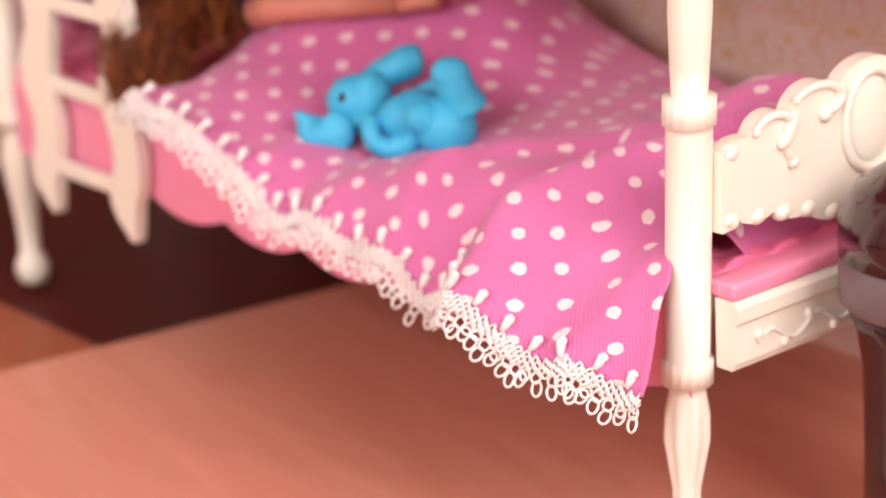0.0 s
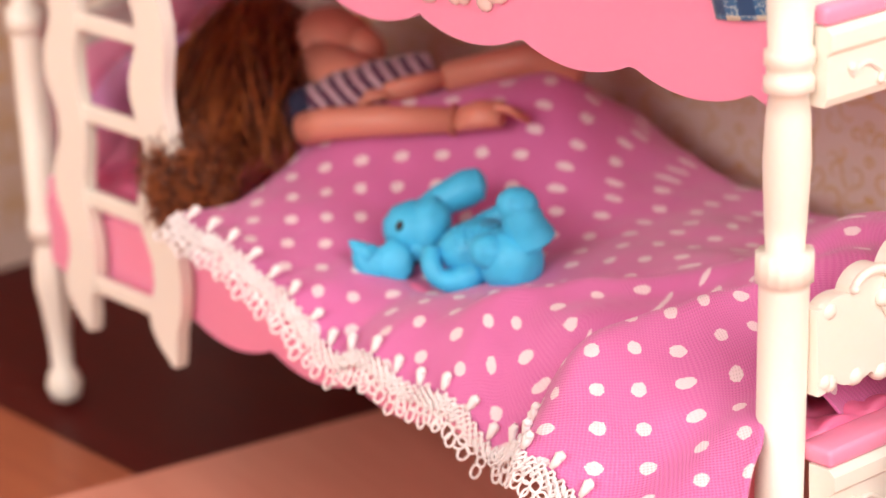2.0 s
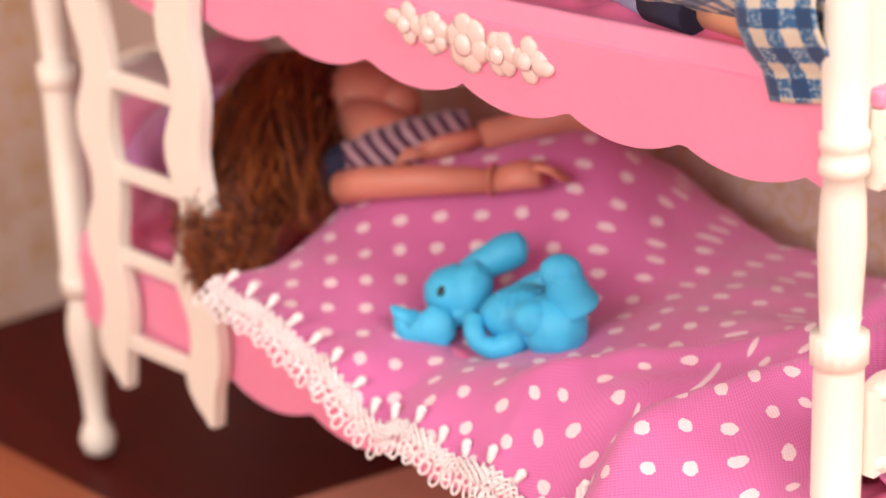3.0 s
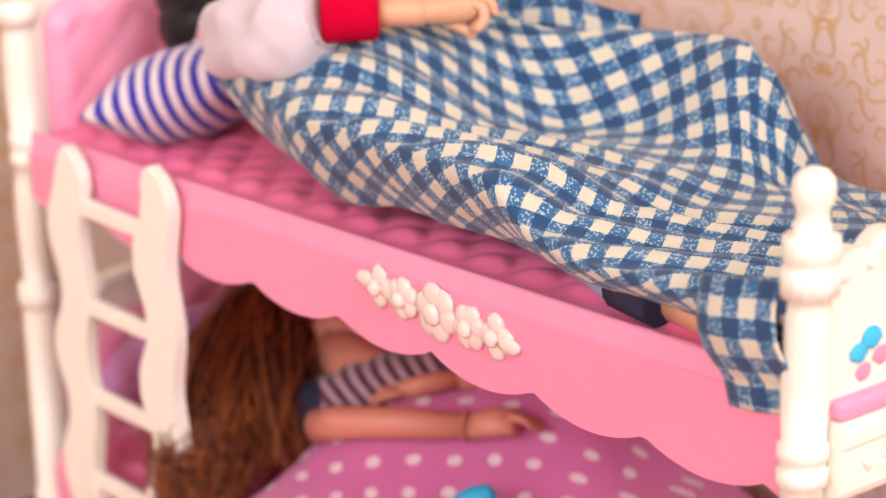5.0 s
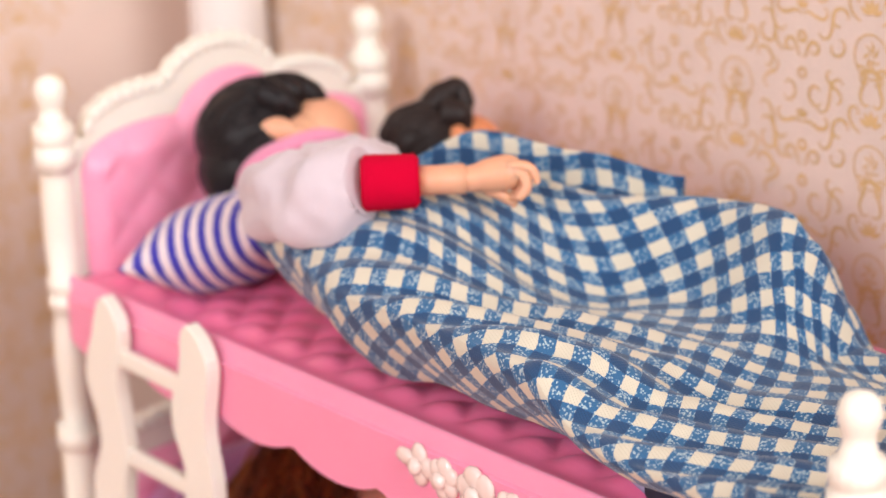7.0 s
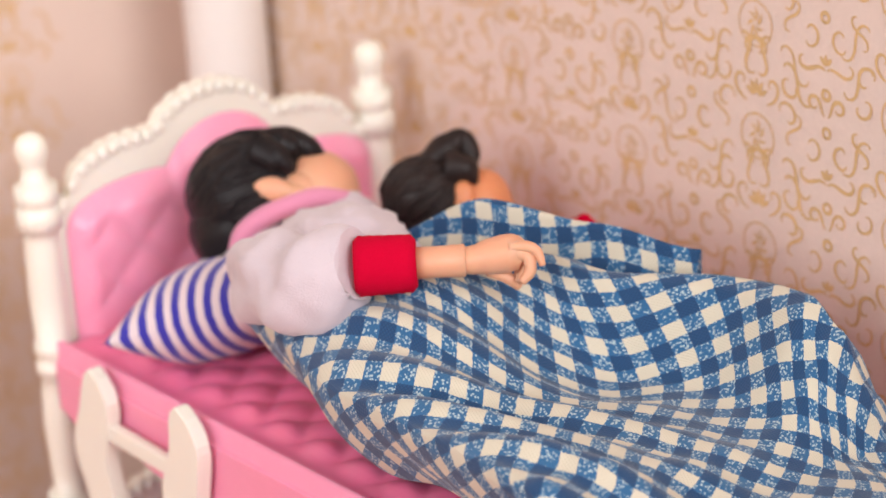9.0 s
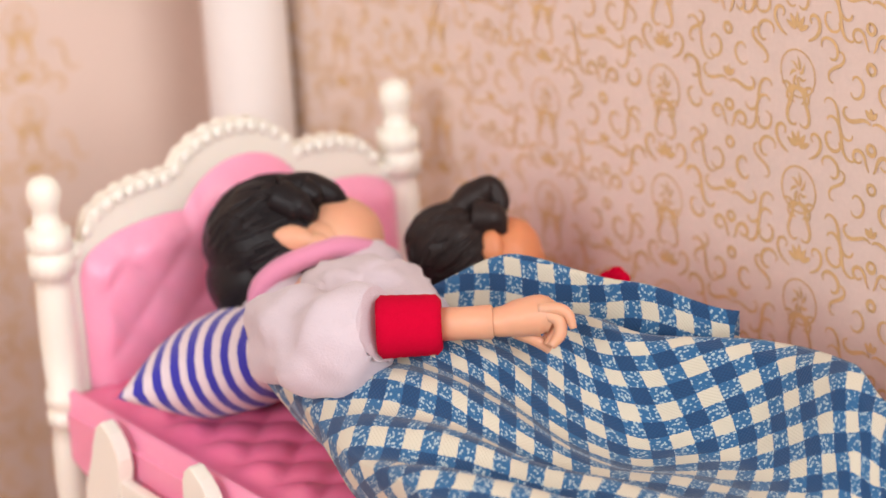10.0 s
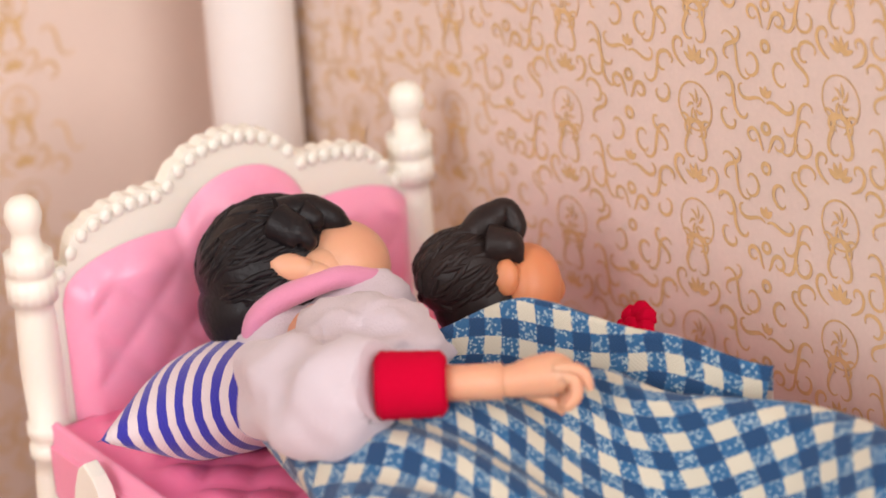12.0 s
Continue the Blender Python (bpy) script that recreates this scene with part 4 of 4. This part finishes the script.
def doll_girl():
    """Fashion doll with long wavy auburn hair, lying half under the blanket: one mesh."""
    bm = bmesh.new()
    bm.loops.layers.uv.new("cloth")
    add_ball(bm, (0.047, 0.052, 0.108), (0.021, 0.019, 0.021), 2, 24)
    add_ball(bm, (0.0690, 0.0625, 0.1150), (0.0135, 0.0135, 0.0120), 0, 30, 0.04)
    add_ball(bm, (0.0810, 0.0660, 0.1150), (0.0060, 0.0070, 0.0070), 0, 18)
    add_tube(bm, [(0.074, 0.055, 0.110), (0.088, 0.055, 0.108), (0.098, 0.055, 0.104)], [0.0105, 0.0095, 0.012], 16, 0)
    d0, d1 = Vector((0.0900, 0.0390, 0.1030)), Vector((0.1120, 0.0680, 0.1110))
    da = (d1 - d0).normalized()
    ds = da.cross(Vector((0, 0, 1))).normalized()
    du = ds.cross(da)

    def bodice(i, j):
        r = 0.0100 + 0.0020 * math.sin(math.pi * i) + 0.0004 * math.sin(21 * i + 9 * j)
        q = 2 * math.pi * j
        return d0.lerp(d1, i) + ds * (r * math.cos(q)) + du * (r * 0.85 * math.sin(q))

    add_sheet(bm, bodice, 24, 32, lambda i, j: (j * 0.06, i * 0.038 + 0.006 * math.sin(2 * math.pi * j)), 1)
    add_ball(bm, d0 - da * 0.001, (0.0085, 0.0085, 0.0085), 3, 18, 0.15)
    add_tube(bm, [(0.099, 0.029, 0.1025), (0.108, 0.031, 0.1055), (0.122, 0.040, 0.107), (0.139, 0.0505, 0.108)], [0.0050, 0.0048, 0.0045, 0.0036], 18, 0)
    add_tube(bm, [(0.1392, 0.0507, 0.108), (0.1398, 0.0511, 0.108)], [0.0046, 0.0046], 14, 0)
    add_tube(bm, [(0.140, 0.0512, 0.108), (0.146, 0.055, 0.1100), (0.152, 0.0585, 0.1105)], [0.0038, 0.0046, 0.0042], 12, 0, flat=0.7)
    for k in range(4):
        o = (k - 1.5) * 0.0021
        add_tube(bm, [(0.151 + o * 0.6, 0.058 - o, 0.1105 + 0.001 * k), (0.1545 + o * 0.6, 0.0605 - o, 0.1098 + 0.001 * k), (0.157 + o * 0.6, 0.0622 - o, 0.1072 + 0.001 * k)], [0.0013, 0.0012, 0.0008], 8, 0)
    add_tube(bm, [(0.150, 0.0905, 0.1155), (0.136, 0.082, 0.1185), (0.122, 0.0625, 0.1145)], [0.0046, 0.0048, 0.004], 12, 0)
    add_tube(bm, [(0.122, 0.0625, 0.1145), (0.116, 0.054, 0.1125), (0.112, 0.049, 0.111)], [0.0037, 0.0045, 0.004], 12, 0, flat=0.7)
    for k in range(4):
        o = (k - 1.5) * 0.002
        add_tube(bm, [(0.112 + o, 0.0488 - o * 0.4, 0.1115), (0.1085 + o, 0.0455 - o * 0.4, 0.1108), (0.106 + o, 0.043 - o * 0.4, 0.1085)], [0.0013, 0.0012, 0.0008], 8, 0)
    add_ball(bm, (0.0815, -0.0020, 0.0885), (0.0085, 0.0085, 0.0125), 2, 24, 0.35)
    rng = random.Random(3)
    for k in range(1500):
        a, b = rng.uniform(-1.9, 1.5), rng.uniform(-0.5, 1.35)
        c = Vector((0.047, 0.052, 0.108))
        root = c + Vector((0.0215 * math.cos(b) * math.cos(a) * 0.9, 0.020 * math.cos(b) * math.sin(a), 0.0215 * math.sin(b)))
        f = rng.random()
        tip = Vector((0.058 + 0.032 * f + rng.gauss(0, 0.003), 0.004 - 0.012 * rng.random(), 0.079 + rng.uniform(0.0, 0.014)))
        if k % 5 == 0:
            tip = Vector((0.090 + rng.gauss(0, 0.004), 0.022 + rng.gauss(0, 0.008), 0.090 + rng.random() * 0.01))
        if k % 9 == 0:
            tip.z -= 0.010
            tip.y = -0.008
        m1 = root + Vector((0.006, -0.012, 0.004)) + Vector((rng.gauss(0, 0.003), rng.gauss(0, 0.003), rng.gauss(0, 0.003)))
        m2 = (root + tip) / 2 + Vector((0.004, -0.006, 0.007)) + Vector([rng.gauss(0, 0.003) for _ in range(3)])
        pts = []
        for j in range(9):
            t = j / 8
            p = root * (1 - t) ** 3 + m1 * 3 * t * (1 - t) ** 2 + m2 * 3 * t * t * (1 - t) + tip * t ** 3
            w = 0.0022 * t
            p += Vector((w * math.sin(9 * t + k), w * math.cos(8 * t + 2.1 * k), w * math.sin(7 * t + 1.3 * k)))
            p.y = max(p.y, -0.0025 if p.x < 0.089 else -0.012)
            p.z = max(p.z, 0.0775 if p.y > -0.0028 else 0.06)
            pts.append(p)
        r = rng.uniform(0.0002, 0.0005)
        add_tube(bm, pts, [r * q for q in (1, 1.1, 1.2, 1.2, 1.1, 1.0, 0.8, 0.55, 0.2)], 4, 2, caps=False)
    for k in range(3000):
        d = Vector([rng.gauss(0, 1) for _ in range(3)]).normalized()
        c = Vector((0.0820, -0.0010, 0.0895)) + Vector((d.x * 0.0115, d.y * 0.0110, d.z * 0.0160)) * rng.uniform(0.6, 1.0)
        way = Vector((rng.gauss(0.2, 0.6), rng.gauss(-0.2, 0.5), rng.gauss(-0.6, 0.5))).normalized()
        side = way.orthogonal().normalized()
        turn = rng.uniform(0, 6.28)
        size = rng.uniform(0.006, 0.014)
        pts = []
        for j in range(8):
            t = j / 7
            o = 0.0022 * math.sin(5.5 * t + turn)
            p = c + way * (size * (t - 0.5)) + side * o + way.cross(side) * 0.0022 * math.cos(4.5 * t + turn)
            p.z = max(p.z, 0.078 if p.y > -0.0028 else 0.066)
            pts.append(p)
        r = rng.uniform(0.00012, 0.00026)
        add_tube(bm, pts, [r, r, r, r, r, r * 0.8, r * 0.6, r * 0.2], 4, 2, caps=False)
    ob = part("girl_doll", bm, [SKIN_ROSE, DRESS, HAIR_BROWN, NAVY])
    tagged(ob, "girl doll with long wavy auburn hair lying under pink blanket", "doll")


doll_girl()

# ---------------------------------------------------------------- upper bunk
pillow("pillow", (0.046, 0.0275, 0.1905), (0.0275, 0.024, 0.0135), (0.30, -0.22, -0.95), STRIPE, "blue and white striped knit doll pillow on upper bunk")


def moulded_hair(bm, centre, radii, turn, mat, count, size, seed, keep, flow):
    """Low ridges of moulded hair lying along a head."""
    rng = random.Random(seed)
    for _ in range(count):
        d = Vector([rng.gauss(0, 1) for _ in range(3)]).normalized()
        if not keep(d):
            continue
        way = (Vector(flow) + Vector([rng.gauss(0, 0.25) for _ in range(3)]))
        pts = []
        e = d.copy()
        for k in range(4):
            p = Vector([e[q] * radii[q] * (0.985 if k < 3 else 1.02) for q in range(3)])
            pts.append(Vector(centre) + turn @ p)
            e = (e + (way - e * way.dot(e)).normalized() * size).normalized()
        add_tube(bm, pts, [0.0004, 0.0009, 0.0008, 0.0002], 8, mat, caps=False)


def doll_boy():
    """Boy doll in a white knit shirt with red cuffs: one mesh."""
    bm = bmesh.new()
    right, toward, up = view_axes((-0.757, 0.513, -0.403))
    m = axes_matrix(right, toward, up)
    head = Vector((0.0374, 0.0472, 0.2150))

    def at(a, b, c):
        return head + (right * a + up * b + toward * c) * 0.001

    add_ball(bm, head, (0.0190, 0.0180, 0.0180), 1, 44, 0.03, m)
    add_ball(bm, at(-5, -9, 0), (0.0140, 0.0150, 0.0135), 1, 30, 0.05, m)
    moulded_hair(bm, head, (0.0190, 0.0180, 0.0180), m, 1, 420, 0.16, 8, lambda d: d.x < 0.45 and not (d.x > 0.0 and d.y > 0.2 and d.z < 0.42), (0.9, 0.1, 0.25))
    add_ball(bm, at(15.5, -0.5, 2), (0.0130, 0.0140, 0.0118), 0, 34, 0.02, m)
    add_ball(bm, at(11.5, -0.5, 10.5), (0.0080, 0.0068, 0.0058), 0, 26, 0.03, m)
    add_ball(bm, at(5.4, 0.2, 17.2), (0.0058, 0.0022, 0.0032), 0, 24, 0.05, m @ Euler((0, radians(14), 0)).to_matrix())
    add_ball(bm, at(9.6, -1.4, 16.2), (0.0052, 0.0026, 0.0030), 0, 20, 0.05, m)
    add_ball(bm, at(24.5, 2.6, 1), (0.0030, 0.0028, 0.0026), 0, 18, 0.0, m)
    add_ball(bm, at(25.5, -3.0, 1), (0.0026, 0.0040, 0.0022), 0, 18, 0.0, m)
    add_tube(bm, *refine([at(2, 13, 11), at(9, 13.5, 9), at(14.5, 11.5, 8), at(18.2, 8.2, 6.5), at(19.4, 6.0, 6)], [0.0040, 0.0042, 0.0036, 0.0022, 0.0004], 6), 16, 1)
    add_tube(bm, *refine([at(2, 11, 13.5), at(6, 8.5, 15.5), at(8.4, 6.0, 15.8), at(8.0, 4.4, 16.0)], [0.0050, 0.0044, 0.0032, 0.0014], 6), 16, 1)
    add_tube(bm, *refine([at(8, 12.5, 11.5), at(11, 11.0, 12.0), at(12.6, 9.4, 12.0)], [0.0040, 0.0028, 0.0008], 5), 14, 1)
    add_tube(bm, [(0.068, 0.040, 0.212), (0.079, 0.038, 0.209)], [0.0085, 0.0095], 16, 0)
    ring = [at(-5.6, -19, 8), at(-4.4, -12.5, 14), at(0.5, -8.0, 17), at(8, -5.0, 18), at(16, -2.8, 16), at(23.5, -3.2, 10), at(28, -6.5, 5), at(30, -10, 2)]
    add_ball(bm, at(6, -17, 11), (0.0150, 0.0100, 0.0110), 2, 30, 0.08, m)
    add_ball(bm, at(18, -11, 9), (0.0140, 0.0090, 0.0085), 2, 30, 0.08, m)
    add_tube(bm, *refine(ring, [0.0028, 0.0030, 0.0030, 0.0028, 0.0027, 0.0027, 0.0026, 0.0022], 6), 16, 3, flat=1.3)
    add_ball(bm, (0.098, 0.033, 0.2045), (0.029, 0.0205, 0.0185), 2, 36, 0.12)
    add_ball(bm, (0.0950, 0.0215, 0.2095), (0.0145, 0.0125, 0.0165), 2, 30, 0.2)
    add_ball(bm, (0.0940, 0.037, 0.2185), (0.0200, 0.016, 0.0085), 2, 30, 0.3)
    pts = [(0.0935, 0.0150, 0.2150), (0.1020, 0.0110, 0.2190), (0.1130, 0.0095, 0.2215), (0.1225, 0.0112, 0.2245), (0.1308, 0.0156, 0.2285)]
    add_tube(bm, *refine(pts, [0.0112, 0.0126, 0.0128, 0.0120, 0.0090], 7), 40, 2)
    add_tube(bm, [(0.112, 0.033, 0.2000), (0.16, 0.028, 0.1930), (0.222, 0.020, 0.1865)], [0.016, 0.011, 0.006], 18, 5)
    d = Vector((0.6, 0.8, 0.0))
    p0 = Vector((0.1302, 0.0150, 0.2290))
    dn = Vector((0.26, -0.2, -0.94)).normalized()
    cuff, wide = [], []
    for k in range(13):
        f = k / 12
        cuff.append(p0 + d * 0.0150 * f)
        wide.append(0.0073 - 0.0004 * f + 0.00012 * (k % 2) - (0.0012 if k in (0, 12) else 0))
    add_tube(bm, cuff, wide, 36, 4)
    add_tube(bm, [p0 + d * 0.0135, p0 + d * 0.0200, p0 + d * 0.0264, p0 + d * 0.0268], [0.0039, 0.0038, 0.0040, 0.0034], 24, 0)
    add_tube(bm, *refine([p0 + d * 0.0264, p0 + d * 0.0290, p0 + d * 0.0330 - dn * 0.0006, p0 + d * 0.0375 - dn * 0.0010, p0 + d * 0.0405], [0.0032, 0.0036, 0.0044, 0.0048, 0.0034], 4), 20, 0)
    side = d.cross(dn).normalized()
    for k in range(3):
        q = p0 + d * (0.0385 - 0.0010 * k) + side * (k - 1.0) * 0.0026 - dn * 0.0012
        add_tube(bm, *refine([q, q + d * 0.0030 + dn * 0.0012, q + d * 0.0034 + dn * 0.0045, q + d * 0.0012 + dn * 0.0072], [0.0018, 0.0017, 0.0015, 0.0010], 4), 10, 0)
    q = p0 + d * 0.0370 - dn * 0.0024 - side * 0.0030
    add_tube(bm, *refine([q, q + d * 0.0042 - dn * 0.0001, q + d * 0.0068 + dn * 0.0012, q + d * 0.0080 + dn * 0.0046], [0.0017, 0.0015, 0.0013, 0.0008], 4), 10, 0)
    q = p0 + d * 0.0320 + dn * 0.0026 + side * 0.002
    add_tube(bm, *refine([q, q + d * 0.0045 + dn * 0.0022, q + d * 0.0075 + dn * 0.0048], [0.0018, 0.0016, 0.0010], 4), 10, 0)
    add_tube(bm, [(0.22, 0.020, 0.1865), (0.24, 0.013, 0.1868), (0.255, 0.008, 0.1868)], [0.006, 0.006, 0.006], 16, 5)
    add_tube(bm, [(0.252, 0.0085, 0.1868), (0.268, 0.005, 0.1862)], [0.0063, 0.0052], 14, 6)
    add_tube(bm, [(0.255, 0.012, 0.1862), (0.28, 0.008, 0.1868), (0.300, 0.006, 0.1875)], [0.0052, 0.0054, 0.005], 14, 0)
    bm.normal_update()
    for v in {v for f in bm.faces if f.material_index == 2 for v in f.verts}:
        v.co += v.normal * (0.0034 * noise.noise(v.co * 85) + 0.0011 * noise.noise(Vector((v.co.x * 240, v.co.y * 130, v.co.z * 200))))
    ob = part("boy_doll", bm, [SKIN, HAIR_BLACK, SHIRT, COLLAR, RED, SOCK, NAVY])
    tagged(ob, "boy doll in white knit shirt with red cuffs, lying down", "doll")


def doll_back():
    bm = bmesh.new()
    right, toward, up = view_axes((-0.757, 0.513, -0.403))
    m = axes_matrix(right, toward, up)
    head = Vector((0.0672, 0.0831, 0.2126))

    def at(a, b, c):
        return head + (right * a + up * b + toward * c) * 0.001

    add_ball(bm, head, (0.0128, 0.0115, 0.0115), 1, 40, 0.03, m)
    add_ball(bm, at(3, -6, -1), (0.0120, 0.0110, 0.0110), 1, 30, 0.03, m)
    moulded_hair(bm, head, (0.0128, 0.0115, 0.0115), m, 1, 200, 0.2, 4, lambda d: d.x < 0.6, (0.8, 0.0, 0.5))
    add_tube(bm, *refine([at(1, 8, 2), at(5.5, 12, 2), at(9.2, 14.6, 2), at(11.2, 14.8, 2), at(12.6, 11, 2), at(12.4, 5.5, 3)], [0.0040, 0.0046, 0.0034, 0.0026, 0.0028, 0.0008], 5), 18, 1)
    add_tube(bm, *refine([at(6, 7, 6), at(10.5, 6.0, 7), at(13.4, 2.2, 7.4)], [0.0050, 0.0042, 0.0008], 5), 16, 1)
    add_ball(bm, at(14.6, -3.6, -0.5), (0.0086, 0.0095, 0.0105), 0, 30, 0.02, m)
    add_ball(bm, at(20.5, -4.6, -1), (0.0034, 0.0044, 0.0040), 0, 18, 0.0, m)
    add_ball(bm, at(9.6, -1.2, 8.6), (0.0030, 0.0018, 0.0044), 0, 20, 0.05, m)
    add_ball(bm, (0.130, 0.084, 0.1960), (0.036, 0.017, 0.0150), 2, 28, 0.1)
    ob = part("dark_haired_doll", bm, [SKIN_TAN, HAIR_DARK, SHIRT])
    tagged(ob, "dark-haired tan doll lying under blue gingham blanket", "doll")


doll_boy()
doll_back()
bm = bmesh.new()
for k in range(7):
    q = 2 * math.pi * k / 7
    add_ball(bm, (0.106 + 0.0030 * math.cos(q), 0.1045 + 0.002 * math.sin(q), 0.2058 + 0.0028 * math.sin(q)), (0.0028, 0.0026, 0.0026), 0, 10, 0.3)
add_ball(bm, (0.106, 0.1035, 0.2052), (0.0030, 0.003, 0.0030), 0, 10, 0.3)
add_tube(bm, [(0.106, 0.1045, 0.1795), (0.106, 0.1045, 0.204)], 0.0016, 8)
tagged(part("fabric_flower", bm, RED), "small red fabric flower beside the dark-haired doll", "flower")

gingham = thing("gingham_blanket", "blue and cream gingham blanket over two dolls, upper bunk", "blanket")
PROFILE_Y = [(0, 0.007), (0.14, -0.002), (0.28, -0.0055), (0.42, 0.010), (0.54, 0.040), (0.62, 0.064), (0.66, 0.071), (0.90, 0.088), (0.95, 0.096), (1.0, 0.098)]
PROFILE_H = [(0, 0.007), (0.14, 0.018), (0.28, 0.0300), (0.42, 0.0380), (0.54, 0.0430), (0.66, 0.0440), (0.90, 0.0440), (0.95, 0.034), (1.0, 0.012)]
VALLEY = [(0, 0.0), (0.28, 0.0015), (0.42, 0.0090), (0.54, 0.0225), (0.62, 0.0290), (0.66, 0.0280), (0.90, 0.0), (1.0, 0.0)]


def linear(x, pairs):
    for (x0, v0), (x1, v1) in zip(pairs, pairs[1:]):
        if x <= x1:
            return v0 + (v1 - v0) * (x - x0) / (x1 - x0)
    return pairs[-1][1]


def profile(pairs, j):
    return (linear(max(0, j - 0.05), pairs) + 2 * linear(j, pairs) + linear(min(1, j + 0.05), pairs)) / 4


def gingham_place(i, j):
    left = along(j, [(0.0, 0.112), (0.16, 0.099), (0.27, 0.092), (0.36, 0.100), (0.5, 0.128), (0.66, 0.136), (0.86, 0.142), (1.0, 0.145)])
    x = left + (0.317 - left) * i
    low = along(x, [(0.09, 1.0), (0.206, 1.0), (0.216, 0.93), (0.236, 0.56), (0.255, 0.47), (0.30, 0.46), (0.317, 0.66)])
    y = profile(PROFILE_Y, j)
    ridge = along(x, [(0.12, 0.048), (0.15, 0.066), (0.195, 0.089), (0.32, 0.092)])
    if y > 0.02:
        y = 0.02 + (y - 0.02) * (ridge - 0.02) / 0.068
    y += 0.012 * step(x, 0.15, 0.095) * step(j, 0.6, 0.1)
    far = along(x, [(0.09, 1.0), (0.208, 1.0), (0.218, 0.86), (0.224, 0.58), (0.232, 0.26), (0.246, 0.20), (0.32, 0.20)])
    low += (far - low) * step(j, 0.62, 0.82)
    deep = step(x, 0.128, 0.178)
    h = (profile(PROFILE_H, j) - profile(VALLEY, j) * deep) * low
    wave = x * 0.7 - y
    h += 0.0016 * math.sin(wave * 330 + 0.6) * step(j, 0.25, 0.35) * step(0.64 - j, 0.0, 0.12) * step(x, 0.11, 0.15)
    h -= 0.0026 * math.exp(-(((y - 0.004 - 0.45 * (x - 0.15)) / 0.006) ** 2)) * step(x, 0.12, 0.15)
    h += 0.0008 * noise.noise(Vector((x * 50, y * 50, 2.0))) + 0.0003 * noise.noise(Vector((x * 120, j * 14, 7.0)))
    h += 0.004 * step(x, 0.105, 0.09)
    y += 0.0006 * math.sin(x * 120) * step(j, 0.4, 0.1)
    return (x, y, rim_u(x) + max(0.0015, h))


bm = bmesh.new()
over = [0.0]
for k in range(110):
    p, q = (Vector(gingham_place(0.35, f / 110)) for f in (k, k + 1))
    over.append(over[-1] + math.hypot(q.y - p.y, q.z - p.z))
turn_c, turn_s = math.cos(radians(36)), math.sin(radians(36))


def diagonal_weave(i, j):
    """Cloth coordinates of a cover that lies askew on the bed."""
    p = gingham_place(i, j)
    fall = max(0.0, gingham_place(0.3, j)[2] - p[2]) if i > 0.3 else 0.0
    u, v = p[0] + 0.53 * fall, over[round(j * 110)]
    return (u * turn_c + v * turn_s, v * turn_c - u * turn_s)


add_sheet(bm, gingham_place, 150, 110, diagonal_weave)
solid(part("cover", bm, GINGHAM, gingham), 0.0006, 0.0)


def turned_place(i, j):
    x = 0.0975 + 0.070 * i
    y = 0.044 + 0.048 * i + 0.0012 * math.sin(7 * i)
    top = along(i, [(0, 0.2195), (0.35, 0.2315), (0.7, 0.2275), (1.0, 0.2215)])
    fall = along(i, [(0, 0.010), (0.35, 0.017), (1.0, 0.0105)])
    if j < 0.5:
        f = j / 0.5
        return (x, y - 0.0035 * (1 - f), top - fall * (1 - f) + 0.0008 * math.sin(11 * i + 3 * f))
    f = (j - 0.5) / 0.5
    return (x - 0.006 * f, y + 0.020 * (1 - 0.75 * i) * f, top - 0.016 * f ** 1.5)


bm = bmesh.new()
add_sheet(bm, turned_place, 56, 24)
solid(part("turned_edge", bm, GINGHAM, gingham, "turned-back gingham edge over the second doll"), 0.0006, 0.0)
bm = bmesh.new()
add_sheet(bm, lambda i, j: (0.290 + 0.022 * i + 0.008 * j, -0.0035 - 0.0045 * math.sin(math.pi * min(1, j * 1.3)) - 0.001 * math.sin(5 * i), 0.2015 + 0.003 * i - 0.028 * j), 16, 26)
solid(part("hanging_corner", bm, GINGHAM, gingham, "gingham corner hanging over the rail"), 0.0006, 0.0)

# ---------------------------------------------------------------- beside the foot end
vase = thing("lidded_vase", "dark brown glossy lidded vase beside the bed's foot", "vase")
c = (0.3525, 0.0482, 0.0006)
bm = bmesh.new()
add_lathe(bm, [(0, 0.0195), (0.004, 0.0210), (0.03, 0.0205), (0.050, 0.0208), (0.060, 0.0222), (0.067, 0.0250)], c, 40)
part("vase_body", bm, LACQUER, vase)
bm = bmesh.new()
add_lathe(bm, [(0.0671, 0.0255), (0.068, 0.0264), (0.079, 0.0266), (0.0799, 0.0256)], c, 40)
part("band", bm, GREY, vase, "smoky grey band")
bm = bmesh.new()
add_lathe(bm, [(0.080, 0.0268), (0.088, 0.0265), (0.096, 0.0225), (0.101, 0.015), (0.103, 0.004)], c, 40)
part("lid", bm, LACQUER, vase)
